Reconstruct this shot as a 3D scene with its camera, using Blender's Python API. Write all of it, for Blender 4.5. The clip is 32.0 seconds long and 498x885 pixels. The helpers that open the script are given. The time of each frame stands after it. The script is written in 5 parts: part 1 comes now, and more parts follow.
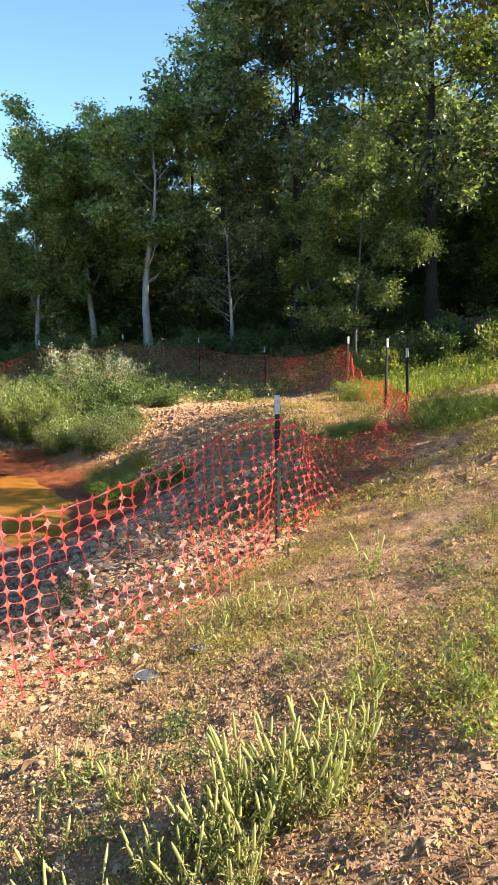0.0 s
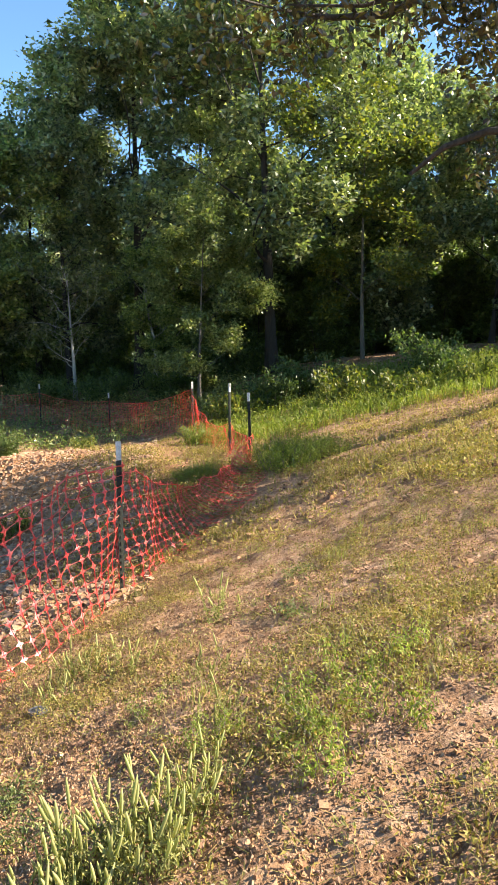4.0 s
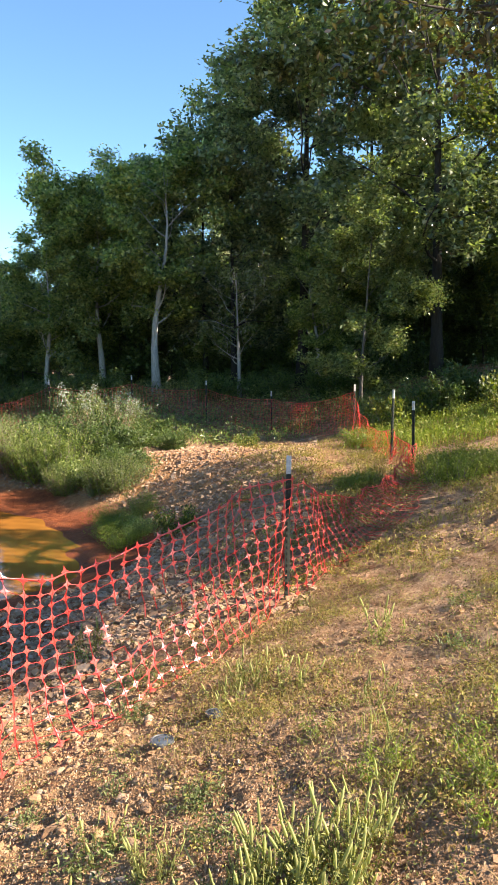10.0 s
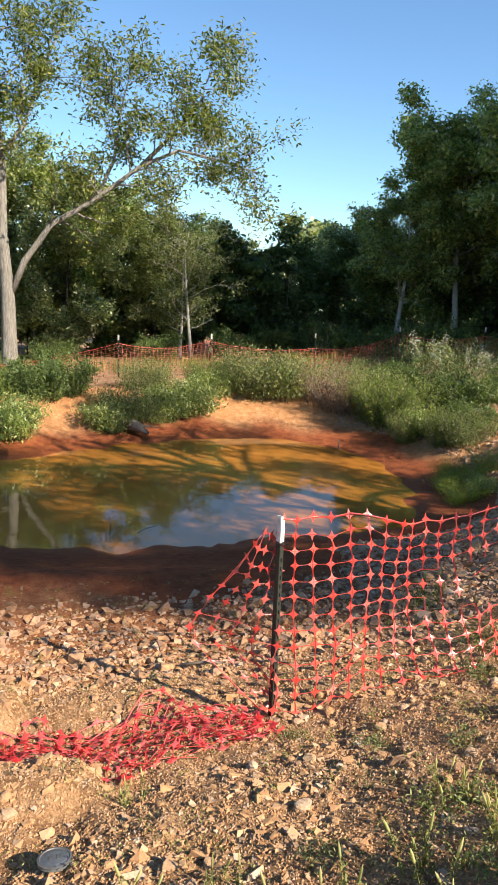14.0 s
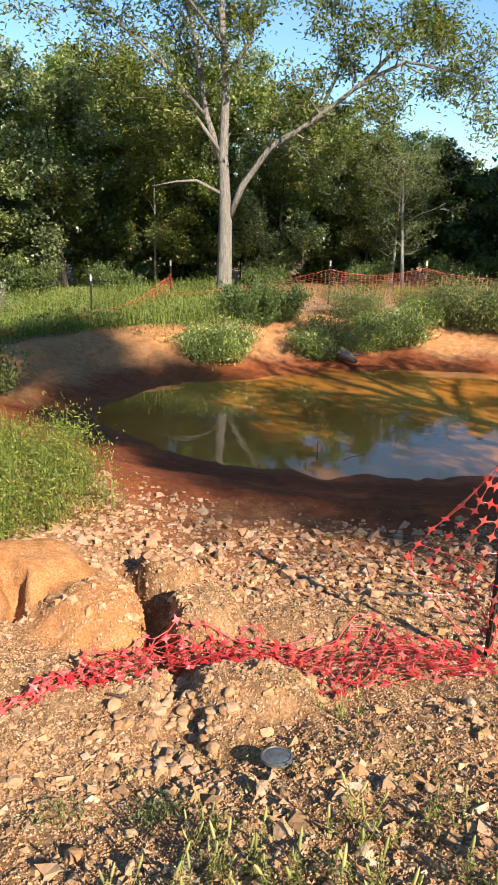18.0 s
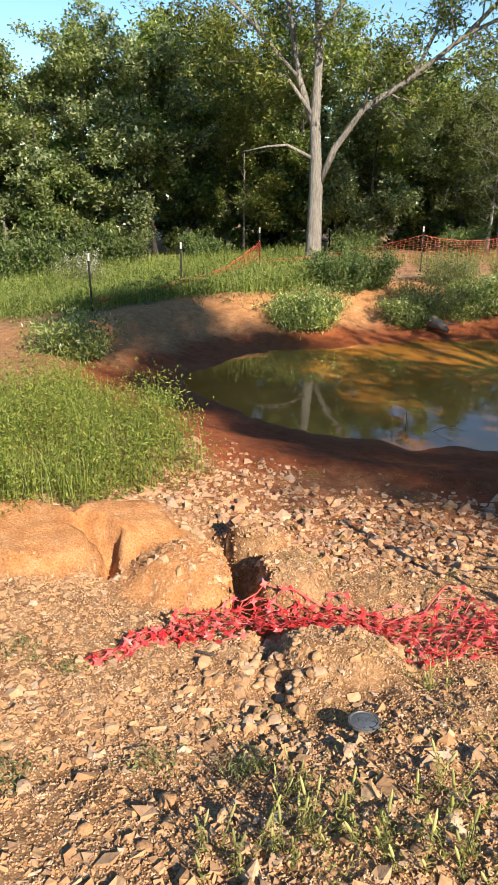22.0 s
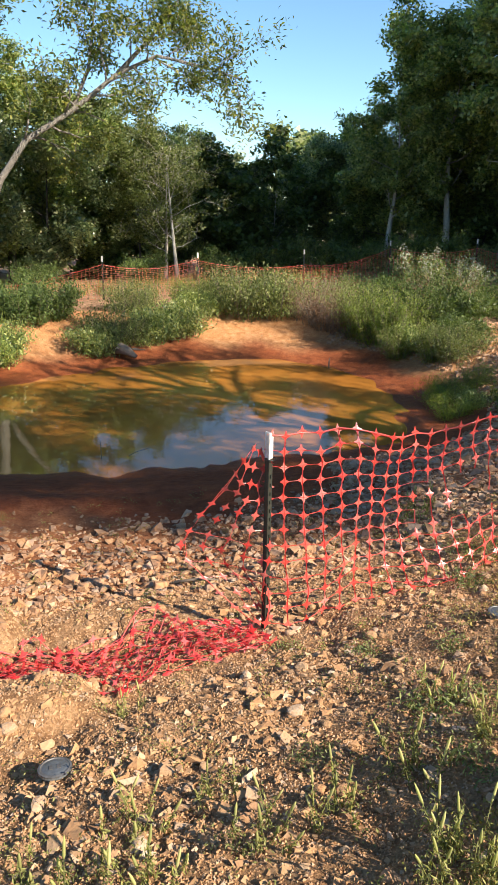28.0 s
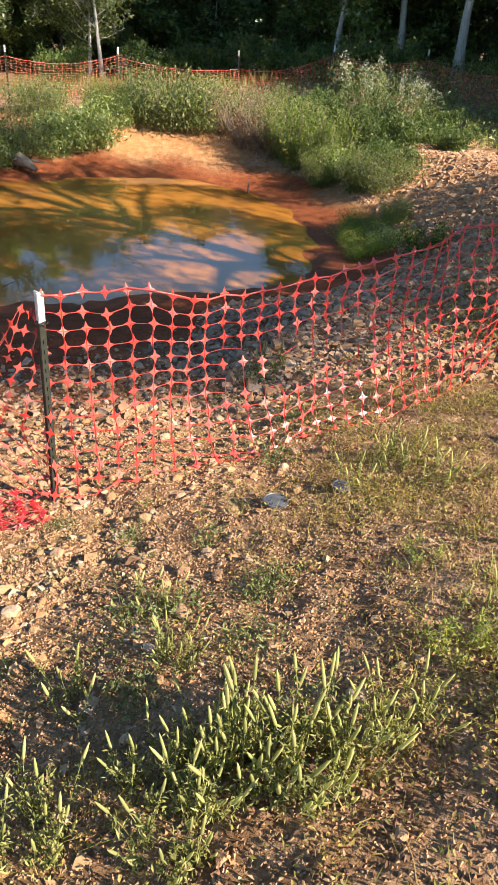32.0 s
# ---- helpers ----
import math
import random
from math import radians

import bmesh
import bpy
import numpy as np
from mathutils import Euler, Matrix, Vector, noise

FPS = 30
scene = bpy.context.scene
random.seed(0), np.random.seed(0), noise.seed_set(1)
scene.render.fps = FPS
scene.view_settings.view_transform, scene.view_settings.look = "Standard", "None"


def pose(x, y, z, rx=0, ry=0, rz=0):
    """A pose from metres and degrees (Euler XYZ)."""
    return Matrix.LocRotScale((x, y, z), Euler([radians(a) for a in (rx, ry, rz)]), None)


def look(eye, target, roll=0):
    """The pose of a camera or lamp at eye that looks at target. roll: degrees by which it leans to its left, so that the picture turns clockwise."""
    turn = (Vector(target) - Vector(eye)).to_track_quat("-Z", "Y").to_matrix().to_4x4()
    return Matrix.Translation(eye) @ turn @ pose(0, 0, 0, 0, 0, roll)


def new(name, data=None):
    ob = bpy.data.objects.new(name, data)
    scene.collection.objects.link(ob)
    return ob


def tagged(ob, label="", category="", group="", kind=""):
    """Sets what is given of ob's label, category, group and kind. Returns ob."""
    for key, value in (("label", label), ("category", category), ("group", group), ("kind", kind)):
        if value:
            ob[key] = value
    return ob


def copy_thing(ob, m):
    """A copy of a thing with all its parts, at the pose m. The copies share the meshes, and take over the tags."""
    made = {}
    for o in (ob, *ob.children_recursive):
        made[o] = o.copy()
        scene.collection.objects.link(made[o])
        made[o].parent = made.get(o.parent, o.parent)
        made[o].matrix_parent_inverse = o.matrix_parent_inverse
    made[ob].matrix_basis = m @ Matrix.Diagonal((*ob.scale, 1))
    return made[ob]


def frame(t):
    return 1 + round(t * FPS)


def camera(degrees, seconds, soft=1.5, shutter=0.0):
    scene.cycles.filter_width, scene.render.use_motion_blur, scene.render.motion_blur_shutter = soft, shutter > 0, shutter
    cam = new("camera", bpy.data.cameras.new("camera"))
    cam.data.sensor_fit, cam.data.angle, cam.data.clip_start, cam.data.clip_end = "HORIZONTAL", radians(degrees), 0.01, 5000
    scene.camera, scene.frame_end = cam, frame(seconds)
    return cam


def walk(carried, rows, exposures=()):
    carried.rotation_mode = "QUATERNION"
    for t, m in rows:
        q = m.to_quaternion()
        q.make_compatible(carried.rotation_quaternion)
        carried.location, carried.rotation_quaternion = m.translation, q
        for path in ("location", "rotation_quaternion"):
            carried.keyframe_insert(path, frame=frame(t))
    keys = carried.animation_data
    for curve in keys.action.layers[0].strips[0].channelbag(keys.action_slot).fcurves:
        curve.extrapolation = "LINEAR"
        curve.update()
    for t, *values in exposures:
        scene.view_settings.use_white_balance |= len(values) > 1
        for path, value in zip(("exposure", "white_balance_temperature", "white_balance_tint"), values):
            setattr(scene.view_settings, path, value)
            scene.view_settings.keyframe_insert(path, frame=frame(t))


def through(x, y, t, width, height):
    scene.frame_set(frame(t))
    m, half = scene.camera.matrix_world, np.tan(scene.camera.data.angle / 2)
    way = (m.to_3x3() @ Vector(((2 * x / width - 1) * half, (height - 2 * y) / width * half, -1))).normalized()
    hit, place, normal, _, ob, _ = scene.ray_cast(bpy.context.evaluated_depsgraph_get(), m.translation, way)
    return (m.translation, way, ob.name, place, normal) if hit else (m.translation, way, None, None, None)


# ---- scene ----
cam = camera(37.45, 32.0, soft=0.8)
PATH = [
    (0, (0.197, 0.287, 1.289), (0.12, 2.251, 0.919), -1.1),
    (0.5, (0.215, 0.293, 1.28), (0.221, 2.26, 0.914), -1.3),
    (1, (0.215, 0.289, 1.288), (0.26, 2.255, 0.927), -1.6),
    (1.5, (0.211, 0.291, 1.291), (0.254, 2.26, 0.942), -2.0),
    (2, (0.2, 0.292, 1.295), (0.216, 2.264, 0.966), -2.3),
    (2.5, (0.188, 0.286, 1.304), (0.199, 2.262, 0.992), -2.4),
    (3, (0.199, 0.287, 1.306), (0.247, 2.264, 1.01), -2.2),
    (3.5, (0.222, 0.299, 1.293), (0.39, 2.273, 1.016), -1.5),
    (4, (0.249, 0.298, 1.288), (0.584, 2.253, 1.031), -0.9),
    (4.5, (0.259, 0.249, 1.323), (0.796, 2.161, 1.088), 0.2),
    (5, (0.257, 0.192, 1.413), (0.993, 2.039, 1.195), 1.3),
    (5.5, (0.249, 0.132, 1.53), (1.151, 1.904, 1.318), 2.3),
    (6, (0.24, 0.073, 1.641), (1.225, 1.801, 1.425), 2.9),
    (6.5, (0.234, 0.023, 1.715), (1.174, 1.774, 1.487), 3.0),
    (7, (0.236, -0.01, 1.706), (1.046, 1.803, 1.462), 2.7),
    (7.5, (0.255, 0.028, 1.625), (0.89, 1.908, 1.379), 1.9),
    (8, (0.24, 0.137, 1.528), (0.717, 2.064, 1.287), 0.8),
    (8.5, (0.218, 0.174, 1.495), (0.538, 2.133, 1.252), 0.3),
    (9, (0.184, 0.177, 1.492), (0.353, 2.155, 1.243), 0.1),
    (9.5, (0.151, 0.164, 1.505), (0.19, 2.146, 1.244), -0.0),
    (10, (0.12, 0.149, 1.517), (0.036, 2.128, 1.243), 0.0),
    (10.5, (0.095, 0.136, 1.525), (-0.107, 2.104, 1.237), 0.2),
    (11, (0.054, 0.11, 1.538), (-0.273, 2.06, 1.234), 0.4),
    (11.5, (0.014, 0.109, 1.529), (-0.446, 2.028, 1.206), 0.7),
    (12, (-0.024, 0.098, 1.529), (-0.599, 1.983, 1.188), 1.0),
    (12.5, (-0.059, 0.095, 1.521), (-0.729, 1.946, 1.163), 1.3),
    (13, (-0.081, 0.103, 1.515), (-0.838, 1.915, 1.135), 1.6),
    (13.5, (-0.102, 0.102, 1.508), (-0.939, 1.873, 1.107), 1.9),
    (14, (-0.121, 0.081, 1.507), (-1.045, 1.802, 1.081), 2.2),
    (14.5, (-0.149, 0.063, 1.5), (-1.153, 1.733, 1.05), 2.4),
    (15, (-0.177, 0.052, 1.49), (-1.248, 1.673, 1.015), 2.4),
    (15.5, (-0.197, 0.053, 1.477), (-1.322, 1.628, 0.976), 2.5),
    (16, (-0.219, 0.048, 1.47), (-1.392, 1.58, 0.943), 2.7),
    (16.5, (-0.243, 0.042, 1.467), (-1.454, 1.534, 0.914), 2.7),
    (17, (-0.266, 0.035, 1.463), (-1.511, 1.489, 0.886), 2.6),
    (17.5, (-0.286, 0.028, 1.457), (-1.566, 1.442, 0.856), 2.2),
    (18, (-0.301, 0.022, 1.447), (-1.617, 1.392, 0.821), 1.7),
    (18.5, (-0.31, 0.016, 1.434), (-1.656, 1.346, 0.787), 1.2),
    (19, (-0.32, -0.004, 1.443), (-1.689, 1.295, 0.78), 0.8),
    (19.5, (-0.328, -0.016, 1.435), (-1.715, 1.259, 0.764), 0.5),
    (20, (-0.32, -0.021, 1.437), (-1.717, 1.239, 0.758), 0.4),
    (20.5, (-0.316, -0.012, 1.435), (-1.723, 1.233, 0.749), 0.4),
    (21, (-0.311, -0.017, 1.437), (-1.729, 1.211, 0.743), 0.5),
    (21.5, (-0.309, -0.023, 1.448), (-1.742, 1.183, 0.746), 0.5),
    (22, (-0.32, -0.021, 1.436), (-1.767, 1.163, 0.727), 0.6),
    (22.5, (-0.325, -0.026, 1.434), (-1.787, 1.134, 0.714), 0.9),
    (23, (-0.338, -0.031, 1.414), (-1.813, 1.106, 0.683), 1.1),
    (23.5, (-0.341, -0.043, 1.417), (-1.821, 1.077, 0.673), 1.2),
    (24, (-0.339, -0.059, 1.429), (-1.806, 1.072, 0.677), 1.3),
    (24.5, (-0.337, -0.031, 1.413), (-1.777, 1.136, 0.66), 1.0),
    (25, (-0.322, -0.005, 1.409), (-1.718, 1.214, 0.657), 0.8),
    (25.5, (-0.301, 0.02, 1.41), (-1.631, 1.314, 0.664), 0.7),
    (26, (-0.276, 0.045, 1.414), (-1.526, 1.423, 0.682), 0.7),
    (26.5, (-0.251, 0.068, 1.423), (-1.42, 1.526, 0.712), 0.8),
    (27, (-0.223, 0.088, 1.442), (-1.314, 1.618, 0.757), 0.9),
    (27.5, (-0.183, 0.113, 1.452), (-1.175, 1.723, 0.8), 0.9),
    (28, (-0.122, 0.146, 1.458), (-0.996, 1.831, 0.829), 0.9),
    (28.5, (-0.077, 0.159, 1.468), (-0.844, 1.894, 0.833), 1.0),
    (29, (-0.031, 0.206, 1.485), (-0.712, 1.959, 0.805), 0.8),
    (29.5, (-0.011, 0.264, 1.5), (-0.634, 2.009, 0.747), 0.9),
    (30, (-0.002, 0.264, 1.54), (-0.591, 1.98, 0.699), 1.3),
    (30.5, (0.028, 0.271, 1.55), (-0.559, 1.946, 0.626), 2.2),
    (31, (0.217, 0.445, 1.572), (-0.387, 2.079, 0.59), 3.3),
    (31.5, (0.39, 0.64, 1.61), (-0.242, 2.24, 0.59), 4.2),
    (32, (0.502, 1.013, 1.562), (-0.156, 2.579, 0.507), 4.8),
]
walk(cam, [(t, look(eye, target, roll)) for t, eye, target, roll in PATH],
     exposures=[(0.0, 2.0), (9.0, 2.0), (13.0, 1.4), (26.0, 1.3), (32.0, 1.65)])

# ---- world, sun ----
SUN_HEADING, SUN_UP = -98.0, 34.0          # degrees to the left of +y, and above the horizon
world = bpy.data.worlds.new("sky")
scene.world = world
world.use_nodes = True
wn = world.node_tree
sky = wn.nodes.new("ShaderNodeTexSky")
sky.sky_type, sky.sun_disc = "NISHITA", False
sky.sun_elevation, sky.sun_rotation = radians(SUN_UP), radians(-SUN_HEADING)
sky.air_density, sky.dust_density, sky.ozone_density, sky.altitude = 1.05, 0.02, 2.2, 1000
tint = wn.nodes.new("ShaderNodeMix")
tint.data_type, tint.blend_type = "RGBA", "MULTIPLY"
tint.inputs[0].default_value, tint.inputs[7].default_value = 1.0, (0.8, 0.97, 1.06, 1)
wn.links.new(sky.outputs["Color"], tint.inputs[6])
wn.links.new(tint.outputs[2], wn.nodes["Background"].inputs["Color"])
wn.nodes["Background"].inputs["Strength"].default_value = 0.075
sun_way = Vector((-math.sin(radians(SUN_HEADING)) * math.cos(radians(SUN_UP)),
                  math.cos(radians(SUN_HEADING)) * math.cos(radians(SUN_UP)), math.sin(radians(SUN_UP))))
sun = new("sun", bpy.data.lights.new("sun", "SUN"))
sun.data.energy, sun.data.angle, sun.data.color = 5.0, radians(0.55), (1.0, 0.87, 0.72)
sun.matrix_world = look(sun_way * 60, (0, 0, 0))

# ---- materials ----
def mat_base(name):
    m = bpy.data.materials.new(name)
    m.use_nodes = True
    nt = m.node_tree
    return m, nt, nt.nodes["Principled BSDF"]


def node(nt, kind, **values):
    n = nt.nodes.new(kind)
    for k, v in values.items():
        n.inputs[k].default_value = v
    return n


def ramp(nt, source, stops):
    r = nt.nodes.new("ShaderNodeValToRGB")
    while len(r.color_ramp.elements) < len(stops):
        r.color_ramp.elements.new(0.5)
    for e, (at, c) in zip(r.color_ramp.elements, stops):
        e.position, e.color = at, (*c, 1)
    nt.links.new(source, r.inputs["Fac"])
    return r.outputs["Color"]


def mixed(nt, fac, a, b, mode="MIX"):
    n = nt.nodes.new("ShaderNodeMix")
    n.data_type, n.blend_type = "RGBA", mode
    for sock, v in ((n.inputs[0], fac), (n.inputs[6], a), (n.inputs[7], b)):
        if isinstance(v, (int, float)):
            sock.default_value = v
        elif isinstance(v, tuple):
            sock.default_value = (*v, 1)
        else:
            nt.links.new(v, sock)
    return n.outputs[2]


def bumped(nt, bsdf, height, strength, distance):
    b = node(nt, "ShaderNodeBump", Strength=strength, Distance=distance)
    nt.links.new(height, b.inputs["Height"])
    nt.links.new(b.outputs["Normal"], bsdf.inputs["Normal"])


def object_coords(nt):
    return nt.nodes.new("ShaderNodeTexCoord").outputs["Object"]


def noise_tex(nt, co, scale, detail=4.0, rough=0.6):
    n = node(nt, "ShaderNodeTexNoise", Scale=scale, Detail=detail, Roughness=rough)
    nt.links.new(co, n.inputs["Vector"])
    return n


def foliage(name, colours, through=0.35, gloss=0.45):
    """Leaves: each leaf its own tone, light shining through."""
    m, nt, b = mat_base(name)
    geo = nt.nodes.new("ShaderNodeNewGeometry")
    info = nt.nodes.new("ShaderNodeObjectInfo")
    tone = ramp(nt, geo.outputs["Random Per Island"], [(i / max(1, len(colours) - 1), c) for i, c in enumerate(colours)])
    hsv = node(nt, "ShaderNodeHueSaturation")
    mr = node(nt, "ShaderNodeMapRange")
    mr.inputs["To Min"].default_value, mr.inputs["To Max"].default_value = 0.8, 1.2
    nt.links.new(info.outputs["Random"], mr.inputs["Value"])
    nt.links.new(mr.outputs["Result"], hsv.inputs["Value"])
    nt.links.new(tone, hsv.inputs["Color"])
    nt.links.new(hsv.outputs["Color"], b.inputs["Base Color"])
    b.inputs["Roughness"].default_value, b.inputs["Specular IOR Level"].default_value = gloss, (0.8 if gloss < 0.36 else 0.35)
    tr = nt.nodes.new("ShaderNodeBsdfTranslucent")
    warm = mixed(nt, 1.0, hsv.outputs["Color"], (1.3, 1.45, 0.6), "MULTIPLY")
    nt.links.new(warm, tr.inputs["Color"])
    mx = nt.nodes.new("ShaderNodeMixShader")
    mx.inputs[0].default_value = through
    nt.links.new(b.outputs[0], mx.inputs[1])
    nt.links.new(tr.outputs[0], mx.inputs[2])
    nt.links.new(mx.outputs[0], nt.nodes["Material Output"].inputs["Surface"])
    return m


def bark(name, dark, light, scale=1.0, deep=0.04):
    m, nt, b = mat_base(name)
    co = object_coords(nt)
    mp = node(nt, "ShaderNodeMapping", Scale=(9 * scale, 9 * scale, 1.6 * scale))
    nt.links.new(co, mp.inputs["Vector"])
    n1 = noise_tex(nt, mp.outputs["Vector"], 2.2, 8, 0.7)
    n2 = noise_tex(nt, co, 1.3, 3)
    c = ramp(nt, n1.outputs["Fac"], [(0.3, dark), (0.7, light)])
    c = mixed(nt, n2.outputs["Fac"], c, mixed(nt, 0.4, c, tuple(0.5 * (a + b) for a, b in zip(dark, light))))
    nt.links.new(c, b.inputs["Base Color"])
    b.inputs["Roughness"].default_value = 0.9
    bumped(nt, b, n1.outputs["Fac"], 1.0, deep)
    return m


def stone_mat(name, tones):
    m, nt, b = mat_base(name)
    geo = nt.nodes.new("ShaderNodeNewGeometry")
    info = nt.nodes.new("ShaderNodeObjectInfo")
    add = nt.nodes.new("ShaderNodeMath")
    add.operation = "ADD"
    nt.links.new(geo.outputs["Random Per Island"], add.inputs[0])
    nt.links.new(info.outputs["Random"], add.inputs[1])
    fr = nt.nodes.new("ShaderNodeMath")
    fr.operation = "FRACT"
    nt.links.new(add.outputs[0], fr.inputs[0])
    c = ramp(nt, fr.outputs[0], [(i / (len(tones) - 1), t) for i, t in enumerate(tones)])
    co = object_coords(nt)
    n1 = noise_tex(nt, co, 45, 6)
    n2 = noise_tex(nt, co, 9, 3)
    c = mixed(nt, 0.55, c, ramp(nt, n1.outputs["Fac"], [(0.3, (0.45, 0.36, 0.27)), (0.7, (1, 0.97, 0.92))]), "MULTIPLY")
    c = mixed(nt, ramp(nt, n2.outputs["Fac"], [(0.4, (0, 0, 0)), (0.65, (0.75, 0.75, 0.75))]), c, (0.42, 0.23, 0.1))
    nt.links.new(c, b.inputs["Base Color"])
    b.inputs["Roughness"].default_value = 0.85
    bumped(nt, b, n1.outputs["Fac"], 0.5, 0.01)
    return m


def plain(name, colour, rough=0.6, metal=0.0, vary=0.25, scale=30.0):
    m, nt, b = mat_base(name)
    co = object_coords(nt)
    n = noise_tex(nt, co, scale, 5)
    n2 = noise_tex(nt, co, scale / 7, 2)
    c = ramp(nt, n.outputs["Fac"], [(0.3, tuple(v * (1 - vary) for v in colour)), (0.7, tuple(min(1, v * (1 + vary)) for v in colour))])
    c = mixed(nt, 0.4, c, ramp(nt, n2.outputs["Fac"], [(0.35, (0.6, 0.55, 0.5)), (0.65, (1, 1, 1))]), "MULTIPLY")
    nt.links.new(c, b.inputs["Base Color"])
    b.inputs["Roughness"].default_value, b.inputs["Metallic"].default_value = rough, metal
    bumped(nt, b, n.outputs["Fac"], 0.25, 0.004)
    return m


def ground_mat():
    """Soil: the attribute 'soil' says where red clay (r), dry turf (g) and stony ground (b) lie."""
    m, nt, b = mat_base("soil")
    co = object_coords(nt)
    at = nt.nodes.new("ShaderNodeAttribute")
    at.attribute_name = "soil"
    sep = nt.nodes.new("ShaderNodeSeparateColor")
    nt.links.new(at.outputs["Color"], sep.inputs["Color"])
    big = noise_tex(nt, co, 0.9, 5)
    mid = noise_tex(nt, co, 7, 6, 0.65)
    fine = noise_tex(nt, co, 60, 5, 0.7)
    vor = node(nt, "ShaderNodeTexVoronoi", Scale=26.0)
    nt.links.new(co, vor.inputs["Vector"])
    tan = ramp(nt, mid.outputs["Fac"], [(0.28, (0.2, 0.102, 0.045)), (0.5, (0.37, 0.22, 0.11)), (0.72, (0.53, 0.35, 0.19))])
    peb = ramp(nt, vor.outputs["Color"], [(0.0, (0.72, 0.62, 0.52)), (1.0, (1.0, 1.0, 1.0))])
    tan = mixed(nt, 0.6, tan, peb, "MULTIPLY")
    red = ramp(nt, mid.outputs["Fac"], [(0.3, (0.19, 0.048, 0.016)), (0.55, (0.31, 0.09, 0.03)), (0.8, (0.41, 0.145, 0.05))])
    # the darkest turf tone stands in for shaded gaps between tufts
    turf = ramp(nt, mid.outputs["Fac"], [(0.3, (0.13, 0.065, 0.034)), (0.46, (0.32, 0.19, 0.103)), (0.68, (0.54, 0.36, 0.228))])
    c = mixed(nt, sep.outputs["Green"], tan, turf)
    c = mixed(nt, sep.outputs["Red"], c, red)
    clay = ramp(nt, mid.outputs["Fac"], [(0.3, (0.44, 0.19, 0.065)), (0.55, (0.56, 0.275, 0.11)), (0.8, (0.62, 0.37, 0.185))])
    c = mixed(nt, at.outputs["Alpha"], c, clay)
    c = mixed(nt, 0.7, c, ramp(nt, fine.outputs["Fac"], [(0.36, (0.4, 0.33, 0.28)), (0.58, (1, 1, 1))]), "MULTIPLY")
    c = mixed(nt, 0.45, c, ramp(nt, big.outputs["Fac"], [(0.35, (0.72, 0.68, 0.64)), (0.6, (1, 1, 1))]), "MULTIPLY")
    nt.links.new(c, b.inputs["Base Color"])
    wet = nt.nodes.new("ShaderNodeMapRange")
    wet.inputs["To Min"].default_value, wet.inputs["To Max"].default_value = 0.95, 0.55
    nt.links.new(sep.outputs["Blue"], wet.inputs["Value"])
    nt.links.new(wet.outputs["Result"], b.inputs["Roughness"])
    b.inputs["Specular IOR Level"].default_value = 0.25
    mx = mixed(nt, 0.5, mid.outputs["Color"], fine.outputs["Color"])
    bumped(nt, b, mx, 1.0, 0.05)
    return m


def water_mat():
    m, nt, b = mat_base("muddy_water")
    co = object_coords(nt)
    big = noise_tex(nt, co, 0.35, 3)
    c = ramp(nt, big.outputs["Fac"], [(0.35, (0.32, 0.127, 0.023)), (0.65, (0.46, 0.195, 0.038))])
    nt.links.new(c, b.inputs["Base Color"])
    b.inputs["Roughness"].default_value, b.inputs["IOR"].default_value = 0.02, 1.52
    rip = noise_tex(nt, co, 2.5, 3)
    bumped(nt, b, rip.outputs["Fac"], 0.04, 0.05)
    return m


SOIL, WATER = ground_mat(), water_mat()
STONE = stone_mat("chert", [(0.368, 0.224, 0.112), (0.456, 0.296, 0.16), (0.304, 0.16, 0.072), (0.496, 0.352, 0.216), (0.24, 0.144, 0.084), (0.416, 0.232, 0.104), (0.528, 0.432, 0.328), (0.352, 0.192, 0.088)])
DARKSTONE = stone_mat("weathered_chert", [(0.26, 0.155, 0.1), (0.4, 0.26, 0.17), (0.2, 0.11, 0.065), (0.52, 0.39, 0.28), (0.33, 0.165, 0.09)])
# the palest tone paints sunlit glints onto a few leaves
LEAF_DARK = foliage("dark_leaf", [(0.041, 0.065, 0.032), (0.108, 0.151, 0.07), (0.203, 0.25, 0.119), (0.26, 0.285, 0.14), (0.46, 0.47, 0.27)], 0.44, 0.3)
# tones kept dark to carry the shade low under the trees
LEAF_UNDER = foliage("understorey_leaf", [(0.035, 0.058, 0.021), (0.072, 0.112, 0.035), (0.136, 0.189, 0.054), (0.14, 0.175, 0.052)], 0.38, 0.42)
# here too the last, brightest tone stands in for lit leaf highlights
LEAF_MID = foliage("green_leaf", [(0.062, 0.1, 0.033), (0.15, 0.213, 0.065), (0.22, 0.275, 0.082), (0.34, 0.375, 0.125), (0.5, 0.5, 0.2)], 0.46, 0.32)
LEAF_YELLOW = foliage("yellow_green_leaf", [(0.045, 0.068, 0.018), (0.09, 0.115, 0.026), (0.15, 0.17, 0.034), (0.24, 0.215, 0.045)], 0.4, 0.42)
LEAF_PECAN = foliage("pecan_leaf", [(0.05, 0.075, 0.024), (0.11, 0.145, 0.04), (0.19, 0.22, 0.055), (0.32, 0.29, 0.07)], 0.42, 0.42)
LEAF_OAK = foliage("oak_leaf", [(0.026, 0.032, 0.017), (0.042, 0.047, 0.024), (0.062, 0.062, 0.034), (0.08, 0.06, 0.042), (0.1, 0.1, 0.032), (0.17, 0.12, 0.034)], 0.22, 0.22)
